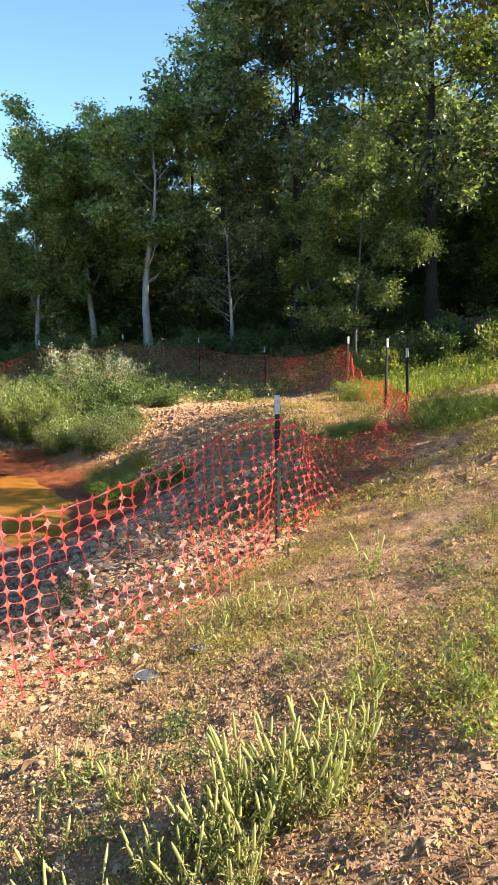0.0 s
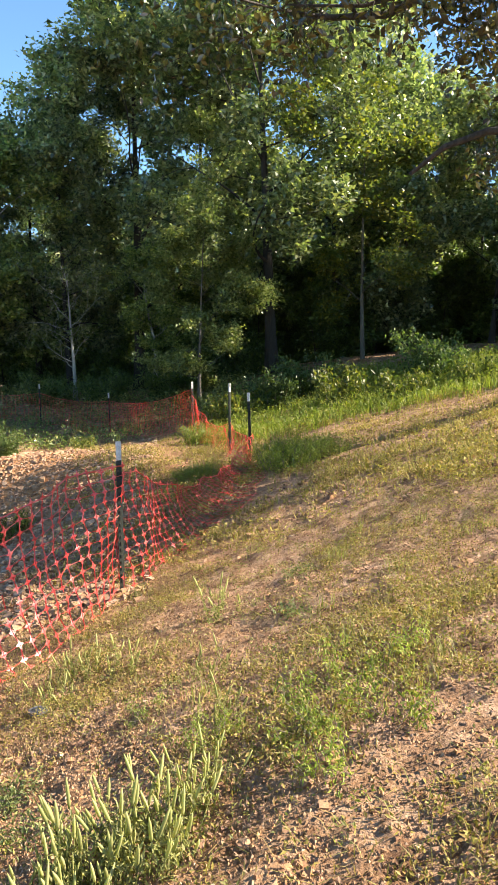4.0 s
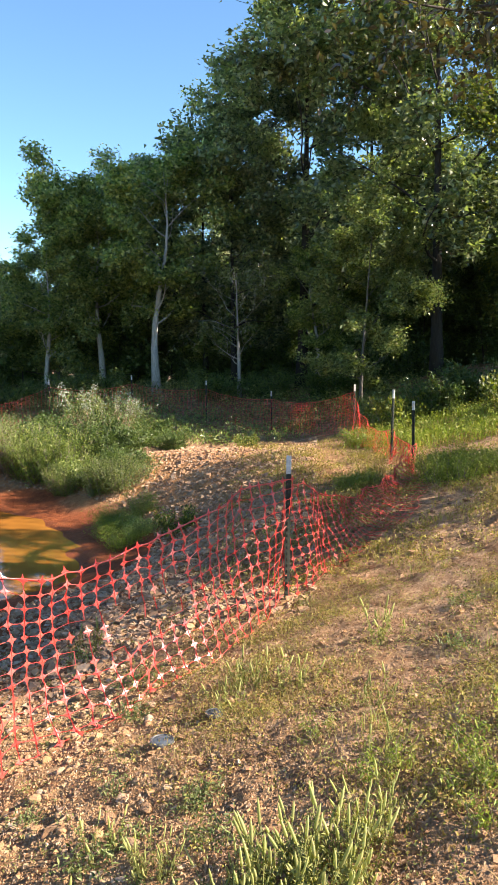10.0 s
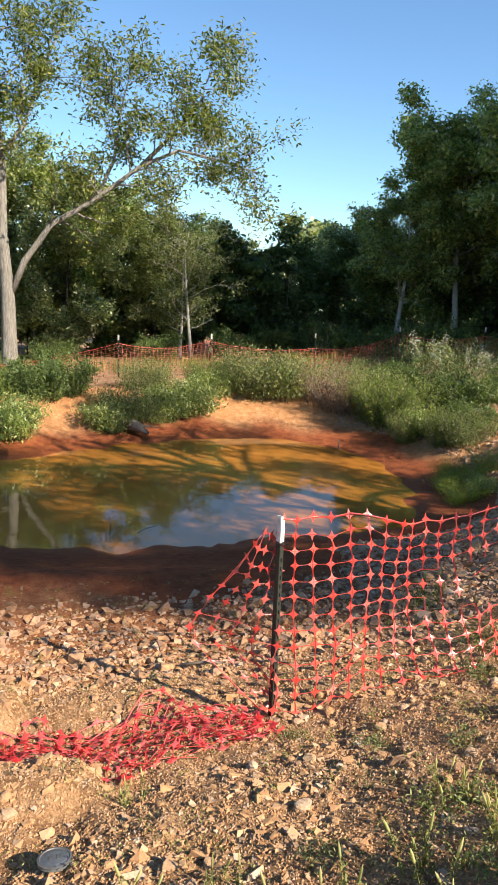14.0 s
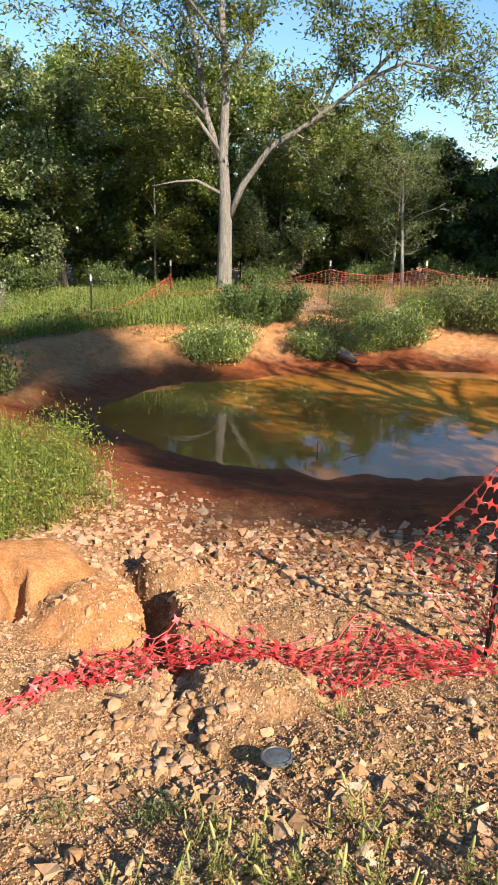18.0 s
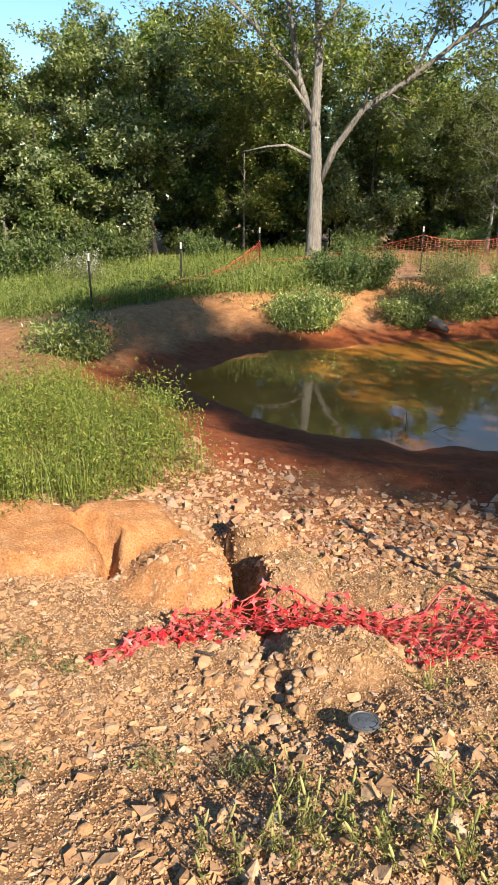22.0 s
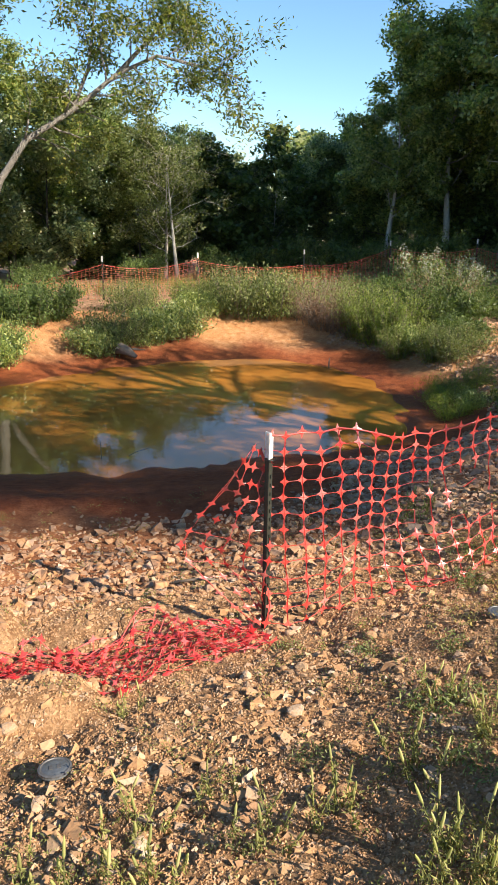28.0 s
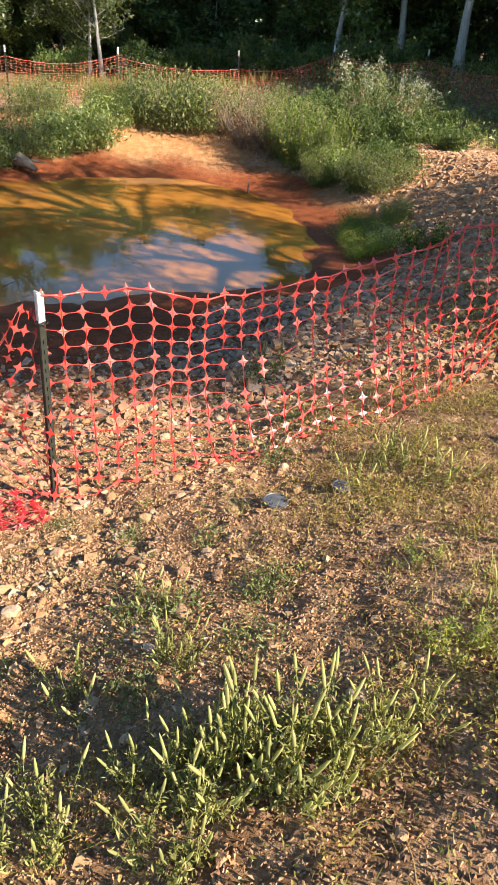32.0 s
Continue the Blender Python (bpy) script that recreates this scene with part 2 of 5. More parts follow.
LEAF_SHRUB = foliage("shrub_leaf", [(0.06, 0.082, 0.031), (0.15, 0.186, 0.067), (0.21, 0.245, 0.09), (0.34, 0.35, 0.15)], 0.44, 0.45)
BLADE_GREEN = foliage("green_blade", [(0.07, 0.105, 0.024), (0.14, 0.19, 0.042), (0.21, 0.26, 0.06), (0.28, 0.29, 0.1)], 0.4, 0.5)
WEED = foliage("grey_green_weed", [(0.1, 0.105, 0.034), (0.19, 0.195, 0.058), (0.28, 0.275, 0.09), (0.36, 0.33, 0.13)], 0.38, 0.55)
OLIVE = foliage("olive_weed", [(0.09, 0.07, 0.024), (0.19, 0.16, 0.034), (0.29, 0.245, 0.052), (0.4, 0.31, 0.09), (0.23, 0.12, 0.05)], 0.32, 0.6)
CLOD = stone_mat("soil_clod", [(0.117, 0.056, 0.032), (0.243, 0.135, 0.077), (0.342, 0.211, 0.131), (0.162, 0.077, 0.041), (0.432, 0.288, 0.194)])
BLADE_DRY = foliage("dry_blade", [(0.2, 0.13, 0.05), (0.33, 0.235, 0.085), (0.26, 0.225, 0.055), (0.18, 0.18, 0.04), (0.42, 0.31, 0.14)], 0.3, 0.7)
FLOWER = foliage("pale_flower", [(0.36, 0.36, 0.3), (0.5, 0.5, 0.45), (0.22, 0.24, 0.15)], 0.3, 0.7)
BARK_GREY = bark("grey_bark", (0.06, 0.052, 0.042), (0.19, 0.17, 0.14))
BARK_PALE = bark("pale_bark", (0.08, 0.07, 0.058), (0.36, 0.33, 0.28), 1.3, 0.08)
BARK_WHITE = bark("whitish_bark", (0.2, 0.185, 0.16), (0.56, 0.53, 0.47), 1.2)
# nearly black: the shade of the crowns is put into this bark colour
BARK_SHADED = bark("shaded_bark", (0.012, 0.01, 0.008), (0.05, 0.042, 0.034))
BARK_OAK = bark("oak_bark", (0.01, 0.008, 0.007), (0.12, 0.098, 0.08), 0.9, 0.05)
NET = foliage("orange_net", [(0.6, 0.05, 0.04), (0.72, 0.075, 0.055), (0.76, 0.13, 0.1), (0.66, 0.06, 0.05), (0.78, 0.24, 0.2)], 0.25, 0.34)
# paler copy of the net for far spans, their sunlit look put into colour
NET_PALE = foliage("pale_net", [(0.55, 0.16, 0.09), (0.66, 0.24, 0.14), (0.7, 0.3, 0.2)], 0.3, 0.5)
NET_RED = foliage("crimson_net", [(0.5, 0.025, 0.03), (0.62, 0.05, 0.05), (0.7, 0.1, 0.09), (0.72, 0.2, 0.19), (0.5, 0.02, 0.028)], 0.3, 0.36)
STEEL = plain("painted_steel", (0.035, 0.04, 0.03), 0.55, 0.3)
RUST = plain("rusty_steel", (0.16, 0.08, 0.04), 0.8, 0.2)
TIP = plain("white_paint", (0.55, 0.53, 0.49), 0.6)
PLASTIC = plain("grey_plastic", (0.11, 0.12, 0.125), 0.35, 0.0, 0.3, 14)
CLAYM = plain("loose_clay", (0.5, 0.24, 0.09), 0.95, 0.0, 0.3, 9)
LITTER = foliage("leaf_litter", [(0.09, 0.045, 0.025), (0.2, 0.115, 0.065), (0.33, 0.22, 0.13), (0.13, 0.07, 0.042)], 0.15, 0.8)
SPIKE = foliage("pale_spike", [(0.29, 0.29, 0.1), (0.4, 0.39, 0.15), (0.5, 0.46, 0.21)], 0.4, 0.7)
FRESH = foliage("fresh_leaf", [(0.12, 0.165, 0.028), (0.2, 0.255, 0.04), (0.29, 0.33, 0.06), (0.37, 0.37, 0.095)], 0.4, 0.5)
CHROME = plain("worn_silver", (0.11, 0.11, 0.11), 0.5, 0.3)
GLASSY = plain("dark_lens", (0.08, 0.09, 0.1), 0.15)
WOOD = plain("dead_wood", (0.2, 0.16, 0.12), 0.9)
CHIME = plain("aluminium", (0.7, 0.7, 0.7), 0.3, 0.9, 0.1)
BLACK = plain("black_iron", (0.015, 0.015, 0.016), 0.5, 0.2)

# ---- terrain ----
WATER_Z = -2.1
LEVELS = np.array([
    (0, 0, 0), (0.4, 2, 0), (-0.5, 2.2, -0.4), (-1.9, 1.9, -0.8), (-0.5, 3.8, -0.63), (-1.85, 3.8, -1.1), (-3.7, 2.6, -1.3),
    (0.2, 6.5, -0.8), (2.2, 12.5, -0.62), (1.84, 17.2, -0.75), (-0.1, 21, -1.2), (6.84, 10, 0.7), (12, 12, 1.3), (2.35, 4, 0.1),
    (3.5, 6.2, 0.25), (3, -3, 0.3), (5, 22, 0.4), (-4, 26, -0.3), (0.7, 30, -0.2), (-17.6, 16.7, -1.5), (-16, 10.5, -1.7),
    (-15.5, 7.5, -1.7), (-8, 17.6, -1.35), (-13, 17, -1.35), (-13.4, 9.2, -1.3), (-12, 5.6, -1.5), (-5.5, 2, -1.15), (-8, 3, -1.3),
    (-26, 11, -2.2), (-3, -1, -0.8), (-1.5, 14, -0.65), (-10, 30, -1.2), (20, 30, 1.5)], float)


def tps(r2):
    return np.where(r2 > 1e-9, 0.5 * r2 * np.log(np.maximum(r2, 1e-9)), 0.0)


def fit_levels():
    xy, z = LEVELS[:, :2], LEVELS[:, 2]
    n = len(xy)
    k = tps(((xy[:, None] - xy[None]) ** 2).sum(-1)) + 0.4 * np.eye(n)
    p = np.c_[np.ones(n), xy]
    a = np.block([[k, p], [p.T, np.zeros((3, 3))]])
    return np.linalg.solve(a, np.r_[z, 0, 0, 0])


TPS = fit_levels()
POND_C = (-7.3, 10.9)


def pond_radius(a):
    """Distance from the pond's middle to its shore, by angle."""
    return (4.0 + 0.75 * np.cos(2 * (a - 0.95)) + 0.3 * np.cos(3 * a + 0.6) + 0.1 * np.sin(5 * a + 1))


def hashed(x, y, s):
    """Smooth pseudo-random relief in -1..1."""
    return (np.sin(x * s + 1.7 * np.sin(y * s * 0.71 + 0.3)) * np.cos(y * s * 1.13 + 1.3 * np.sin(x * s * 0.63 + 2.1)))


def smooth(a, b, x):
    t = np.clip((x - a) / (b - a), 0, 1)
    return t * t * (3 - 2 * t)


GULLY = np.array([(-4.6, 3.02), (-4.25, 2.93), (-3.95, 2.88), (-3.74, 2.74), (-3.5, 2.6), (-3.16, 2.42), (-2.93, 2.25), (-2.6, 2.0), (-2.35, 1.8)])
GULLY_DEPTH = [0.05, 0.26, 0.3, 0.5, 0.36, 0.08, 0.09, 0.08, 0.02]
GULLY_WIDTH = [0.05, 0.06, 0.07, 0.1, 0.09, 0.05, 0.06, 0.12, 0.16]
CRACK = np.array([(-4.86, 2.12), (-4.62, 2.2), (-4.44, 2.1), (-4.36, 2.02)])
# flat-topped heaps of washed clay: x, y, half width, half depth, turn, height, steepness, bare clay
MOUNDS = [(-5.05, 1.72, 0.64, 0.42, 0.3, 0.12, 0.78, 1), (-4.8, 2.45, 0.5, 0.5, 0.5, 0.18, 0.4, 1), (-3.98, 2.47, 0.46, 0.46, 0.4, 0.25, 0.3, 1),
          (-4.2, 3.22, 0.27, 0.2, 0.2, 0.2, 0.8, 0), (-3.52, 2.98, 0.3, 0.34, 0.6, 0.22, 0.6, 0), (-2.62, 2.42, 0.6, 0.42, 0.7, 0.15, 0.2, 0), (-3.0, 3.5, 0.7, 0.4, 0.9, 0.07, 0.2, 0)]


def lumps(x, y, s):
    """Uneven relief in -1..1, in lumps of about 1 / s metres."""
    xi, yi = np.floor(x * s), np.floor(y * s)
    fx, fy = x * s - xi, y * s - yi
    fx, fy = fx * fx * (3 - 2 * fx), fy * fy * (3 - 2 * fy)

    def corner(i, j):
        v = np.sin((xi + i) * 127.1 + (yi + j) * 311.7) * 43758.5453
        return v - np.floor(v)
    low = corner(0, 0) * (1 - fx) + corner(1, 0) * fx
    high = corner(0, 1) * (1 - fx) + corner(1, 1) * fx
    return 2 * (low * (1 - fy) + high * fy) - 1


def mound_reach(x, y, m):
    """0 in the middle of a heap, 1 at its foot."""
    c, q = math.cos(m[4]), math.sin(m[4])
    dx, dy = x - m[0], y - m[1]
    return np.hypot((dx * c + dy * q) / m[2], (dy * c - dx * q) / m[3]) + 0.1 * lumps(x, y, 4.1) + 0.06 * lumps(x, y, 11)


def line_distance(x, y, pts):
    best = np.full(np.shape(x), 1e9)
    along = np.zeros(np.shape(x))
    for i in range(len(pts) - 1):
        a, b = pts[i], pts[i + 1]
        d = b - a
        t = np.clip(((x - a[0]) * d[0] + (y - a[1]) * d[1]) / (d @ d), 0, 1)
        q = np.hypot(x - a[0] - t * d[0], y - a[1] - t * d[1])
        along = np.where(q < best, i + t, along)
        best = np.minimum(best, q)
    return best, along


def height(x, y, cut=True):
    x, y = np.asarray(x, float), np.asarray(y, float)
    r = np.hypot(x + 4, y - 9)
    s = np.where(r > 30, (30 + (r - 30) * 0.1) / np.maximum(r, 1), 1)
    cx, cy = -4 + (x + 4) * s, 9 + (y - 9) * s
    z = TPS[-3] + TPS[-2] * cx + TPS[-1] * cy
    for (px, py, _), w in zip(LEVELS, TPS):
        z = z + w * tps((cx - px) ** 2 + (cy - py) ** 2)
    a = np.arctan2(y - POND_C[1], x - POND_C[0])
    d = np.hypot(x - POND_C[0], y - POND_C[1]) - pond_radius(a)
    near = smooth(5.5, 0.3, d)
    shore = WATER_Z + 0.01 + 0.10 * np.maximum(d, 0) + 0.06 * np.maximum(d, 0) ** 2
    z = z * (1 - near) + np.minimum(z, shore) * near
    z = np.where(d < 0, np.minimum(z, WATER_Z + 0.14 * d), z)
    g, along = line_distance(x, y, GULLY)
    heap = np.zeros(np.shape(x))
    for m in MOUNDS:
        heap = np.maximum(heap, m[5] * smooth(1.1, m[6], mound_reach(x, y, m)))
    z = z + heap
    if cut:
        deep = np.interp(along, range(len(GULLY)), GULLY_DEPTH)
        wide = np.interp(along, range(len(GULLY)), GULLY_WIDTH) * (1 + 0.35 * lumps(x, y, 7))
        z = z - deep * smooth(wide + 0.07, wide * 0.5, g + 0.035 * lumps(x, y, 9) + 0.02 * lumps(x, y, 19))
        k, _ = line_distance(x, y, CRACK)
        z = z - 0.26 * smooth(0.1, 0.035, k + 0.03 * lumps(x, y, 13))
    z = z - 0.03 * np.maximum(np.hypot(x, y) - 33, 0)
    near_eye = smooth(10, 5, np.hypot(x, y))
    z = z + 0.03 * hashed(x, y, 2.1) + 0.02 * lumps(x, y, 2.3) + 0.014 * lumps(x, y, 5.9) + (0.011 * lumps(x, y, 13) + 0.007 * lumps(x, y, 29)) * near_eye
    return z


def ground_z(x, y):
    return float(height(np.array([x]), np.array([y]))[0])


GRID = height(*np.meshgrid(np.arange(-20, 6.01, 0.05), np.arange(0, 26.01, 0.05), indexing="ij"), False)


def level(x, y):
    """The ground's height, without the gully, from a grid of 5 cm."""
    i, j = min(max((x + 20) * 20, 0), GRID.shape[0] - 2), min(max(y * 20, 0), GRID.shape[1] - 2)
    a, b = int(i), int(j)
    u, v = i - a, j - b
    return float((GRID[a, b] * (1 - u) + GRID[a + 1, b] * u) * (1 - v) + (GRID[a, b + 1] * (1 - u) + GRID[a + 1, b + 1] * u) * v)


def sheet(name, verts, faces, material, label="", smooth_shade=True, kind="", category="", parent=None):
    me = bpy.data.meshes.new(name)
    me.from_pydata(verts, [], faces)
    me.materials.append(material)
    if smooth_shade:
        me.polygons.foreach_set("use_smooth", [True] * len(me.polygons))
    ob = new(name, me)
    ob.parent = parent
    return tagged(ob, label, category, "", kind)


def build_ground():
    head = np.unique(np.r_[np.arange(-180, 180.1, 5), np.arange(-52, 78.1, 0.4)])
    head = head[:-1] if head[-1] >= 180 else head
    rad = np.r_[0.0, 0.3 * 1.02 ** np.arange(0, 92), 1.85 * 1.009 ** np.arange(0, 145), 6.8 * 1.02 ** np.arange(0, 247)]
    th = np.radians(head)
    xs = 0.1 - rad[1:, None] * np.sin(th)
    ys = 0.1 + rad[1:, None] * np.cos(th)
    zs = height(xs.ravel(), ys.ravel()).reshape(xs.shape)
    n, k = xs.shape
    co = np.c_[xs.ravel(), ys.ravel(), zs.ravel()]
    co = np.vstack([co, [0.1, 0.1, ground_z(0.1, 0.1)]])
    faces = []
    for i in range(n - 1):
        for j in range(k):
            j2 = (j + 1) % k
            faces.append((i * k + j, (i + 1) * k + j, (i + 1) * k + j2, i * k + j2))
    faces += [(n * k, j, (j + 1) % k) for j in range(k)]
    ob = sheet("ground", co.tolist(), faces, SOIL, "stony tan and red clay ground with dry turf", kind="structure")
    x, y, z = co.T
    a = np.arctan2(y - POND_C[1], x - POND_C[0])
    d = np.hypot(x - POND_C[0], y - POND_C[1]) - pond_radius(a) + 0.35 * hashed(x, y, 1.7)
    lean = np.maximum(0, np.cos(a + 0.98))
    wide = 1.0 + 2.3 * lean ** 1.3
    red = smooth(wide + 0.5, wide - 0.3, d)
    red = np.maximum(red, 0.6 * smooth(5.0, 4.1, d) * lean)
    clay = np.zeros(len(x))
    for m in MOUNDS:
        clay = np.maximum(clay, m[7] * smooth(1.25, 0.9, mound_reach(x, y, m)))
    clay = np.maximum(clay, 0.75 * smooth(4.2, 3.0, d) * smooth(0.9, 1.6, d) * (1 - smooth(0.05, 0.4, lean)))
    turf = smooth(-0.9, 0.9, x - 0.12 * y + 0.5 * hashed(x, y, 1.3)) * (1 - red)
    turf = np.maximum(turf, smooth(17, 21, np.hypot(x, y)))
    wet = smooth(1.0, 0.1, d)
    attr = ob.data.color_attributes.new("soil", "FLOAT_COLOR", "POINT")
    attr.data.foreach_set("color", np.c_[red, turf, wet, clay].astype(np.float32).ravel())
    return ob


GROUND = build_ground()


def build_water():
    k = 96
    ring = [(POND_C[0] + (pond_radius(a) + 0.8) * math.cos(a), POND_C[1] + (pond_radius(a) + 0.8) * math.sin(a), WATER_Z) for a in np.arange(k) / k * math.tau]
    low = [(x, y, z - 0.02) for x, y, z in ring]
    faces = [tuple(range(k)), tuple(range(2 * k - 1, k - 1, -1))] + [(i, k + i, k + (i + 1) % k, (i + 1) % k) for i in range(k)]
    sheet("water", ring + low, faces, WATER, "still muddy orange-brown pond water", False, "structure")


build_water()


def polar(heading, dist):
    h = radians(heading)
    return 0.1 - dist * math.sin(h), 0.1 + dist * math.cos(h)


# ---- shared mesh builders ----
def tube(points, radii, sides=7):
    """Verts and faces of a tapered tube along points."""
    pts = [Vector(p) for p in points]
    verts, faces = [], []
    up = Vector((0.31, 0.17, 0.93))
    for i, p in enumerate(pts):
        d = (pts[min(i + 1, len(pts) - 1)] - pts[max(i - 1, 0)]).normalized()
        u = d.cross(up)
        u = (u if u.length > 0.1 else d.cross(Vector((1, 0, 0)))).normalized()
        v = d.cross(u)
        for s in range(sides):
            a = math.tau * s / sides
            verts.append(tuple(p + radii[i] * (math.cos(a) * u + math.sin(a) * v)))
    for i in range(len(pts) - 1):
        for s in range(sides):
            s2 = (s + 1) % sides
            faces.append((i * sides + s, i * sides + s2, (i + 1) * sides + s2, (i + 1) * sides + s))
    faces.append(tuple(range(sides - 1, -1, -1)))
    faces.append(tuple(range((len(pts) - 1) * sides, len(pts) * sides)))
    return verts, faces


class Build:
    """Collects pieces into one mesh."""

    def __init__(self):
        self.v, self.f = [], []

    def add(self, verts, faces):
        n = len(self.v)
        self.v.extend(verts)
        self.f.extend(tuple(i + n for i in face) for face in faces)

    def mesh(self, name, material, flat=False):
        me = bpy.data.meshes.new(name)
        me.from_pydata(self.v, [], self.f)
        me.materials.append(material)
        if not flat:
            me.polygons.foreach_set("use_smooth", [True] * len(me.polygons))
        return me


def tri_mesh(name, v, material):
    """A mesh of loose triangles, three corners each."""
    n = len(v)
    me = bpy.data.meshes.new(name)
    me.vertices.add(3 * n)
    me.vertices.foreach_set("co", v.astype(np.float32).ravel())
    me.loops.add(3 * n)
    me.loops.foreach_set("vertex_index", np.arange(3 * n, dtype=np.int32))
    me.polygons.add(n)
    me.polygons.foreach_set("loop_start", np.arange(n, dtype=np.int32) * 3)
    me.polygons.foreach_set("loop_total", np.full(n, 3, np.int32))
    me.materials.append(material)
    me.update(calc_edges=True)
    return me


def leaves_mesh(name, centres, sizes, material, rng, flat=0.35, narrow=0.5, droop=0.3, simple=False):
    """One rhombic, folded leaf for each centre; simple: a plain pointed one."""
    n = len(centres)
    c = np.asarray(centres)
    d = rng.normal(size=(n, 3))
    d[:, 2] = d[:, 2] * flat - droop
    d /= np.linalg.norm(d, axis=1)[:, None]
    side = np.cross(d, rng.normal(size=(n, 3)) * 0.6 + [0, 0, 1])
    side /= np.linalg.norm(side, axis=1)[:, None] + 1e-9
    nor = np.cross(side, d)
    s = np.asarray(sizes)[:, None]
    if simple:
        v = np.stack([c - d * s * 0.4 + side * s * narrow * 0.55, c + d * s * 0.6 + nor * s * 0.1, c - d * s * 0.4 - side * s * narrow * 0.55], 1)
        return tri_mesh(name, v, material)
    v = np.empty((n, 4, 3))
    v[:, 0] = c - d * s * 0.5
    v[:, 1] = c + side * s * narrow * 0.5 + nor * s * 0.12
    v[:, 2] = c + d * s * 0.5
    v[:, 3] = c - side * s * narrow * 0.5 + nor * s * 0.12
    i = np.arange(n)[:, None] * 4
    tri = np.concatenate([i + [0, 1, 2], i + [0, 2, 3]], 1).reshape(-1, 3)
    me = bpy.data.meshes.new(name)
    me.vertices.add(4 * n)
    me.vertices.foreach_set("co", v.astype(np.float32).ravel())
    me.loops.add(len(tri) * 3)
    me.loops.foreach_set("vertex_index", tri.astype(np.int32).ravel())
    me.polygons.add(len(tri))
    me.polygons.foreach_set("loop_start", np.arange(len(tri), dtype=np.int32) * 3)
    me.polygons.foreach_set("loop_total", np.full(len(tri), 3, np.int32))
    me.materials.append(material)
    me.update(calc_edges=True)
    return me


def blades_mesh(name, xyz, heights, widths, material, rng, lean=0.35, heading=None):
    """Grass: one bent, tapering blade for each root."""
    n = len(xyz)
    p = np.asarray(xyz, float)
    a = rng.uniform(0, math.tau, n)
    h, w = np.asarray(heights)[:, None], np.asarray(widths)[:, None]
    out = np.c_[np.cos(a), np.sin(a), np.zeros(n)]
    sd = np.c_[-np.sin(a), np.cos(a), np.zeros(n)]
    b = np.abs(rng.normal(0, lean, n))[:, None]
    up = np.array([0, 0, 1.0])
    v = np.empty((n, 5, 3))
    v[:, 0], v[:, 1] = p - sd * w / 2, p + sd * w / 2
    m = p + up * h * 0.55 + out * h * b * 0.35
    v[:, 2], v[:, 3] = m - sd * w * 0.4, m + sd * w * 0.4
    v[:, 4] = p + up * h * (1 - 0.3 * np.minimum(b, 1.5)) + out * h * b
    i = np.arange(n)[:, None] * 5
    tri = np.concatenate([i + [0, 1, 3], i + [0, 3, 2], i + [2, 3, 4]], 1).reshape(-1, 3)
    me = bpy.data.meshes.new(name)
    me.vertices.add(5 * n)
    me.vertices.foreach_set("co", v.astype(np.float32).ravel())
    me.loops.add(len(tri) * 3)
    me.loops.foreach_set("vertex_index", tri.astype(np.int32).ravel())
    me.polygons.add(len(tri))
    me.polygons.foreach_set("loop_start", np.arange(len(tri), dtype=np.int32) * 3)
    me.polygons.foreach_set("loop_total", np.full(len(tri), 3, np.int32))
    me.materials.append(material)
    me.update(calc_edges=True)
    return me


def part(name, mesh, parent, label=""):
    ob = new(name, mesh)
    ob.parent = parent
    return tagged(ob, label)


# ---- trees ----
def grow(rng, start, way, length, radius, level, wood, tips, bend=0.25, split=3, up=0.15):
    """A limb with side limbs; tips gathers the places for leaves."""
    k = 6 if level > 1 else 4
    pts, rad = [Vector(start)], [radius]
    d = Vector(way).normalized()
    for i in range(k):
        d = (d + Vector(rng.normal(0, bend / 2, 3)) + Vector((0, 0, up * 0.3))).normalized()
        pts.append(pts[-1] + d * length / k)
        rad.append(max(0.004, radius * (1 - 0.75 * (i + 1) / k)))
    wood.add(*tube(pts, rad, 6 if radius > 0.05 else 4))
    if level == 0:
        tips.extend((tuple(p), length) for p in pts[1:])
        return
    for i in range(split):
        t = 0.3 + 0.7 * (i + rng.random()) / split
        j = min(k - 1, int(t * k))
        p = pts[j].lerp(pts[j + 1], t * k - j)
        q = Vector(rng.normal(0, 1, 3))
        q = (q - q.dot(d) * d).normalized()
        w = d * 0.55 + q * 0.9 + Vector((0, 0, up))
        grow(rng, p, w, length * rng.uniform(0.45, 0.68), rad[j] * 0.6, level - 1, wood, tips, bend, split, up)
    tips.append((tuple(pts[-1]), length))


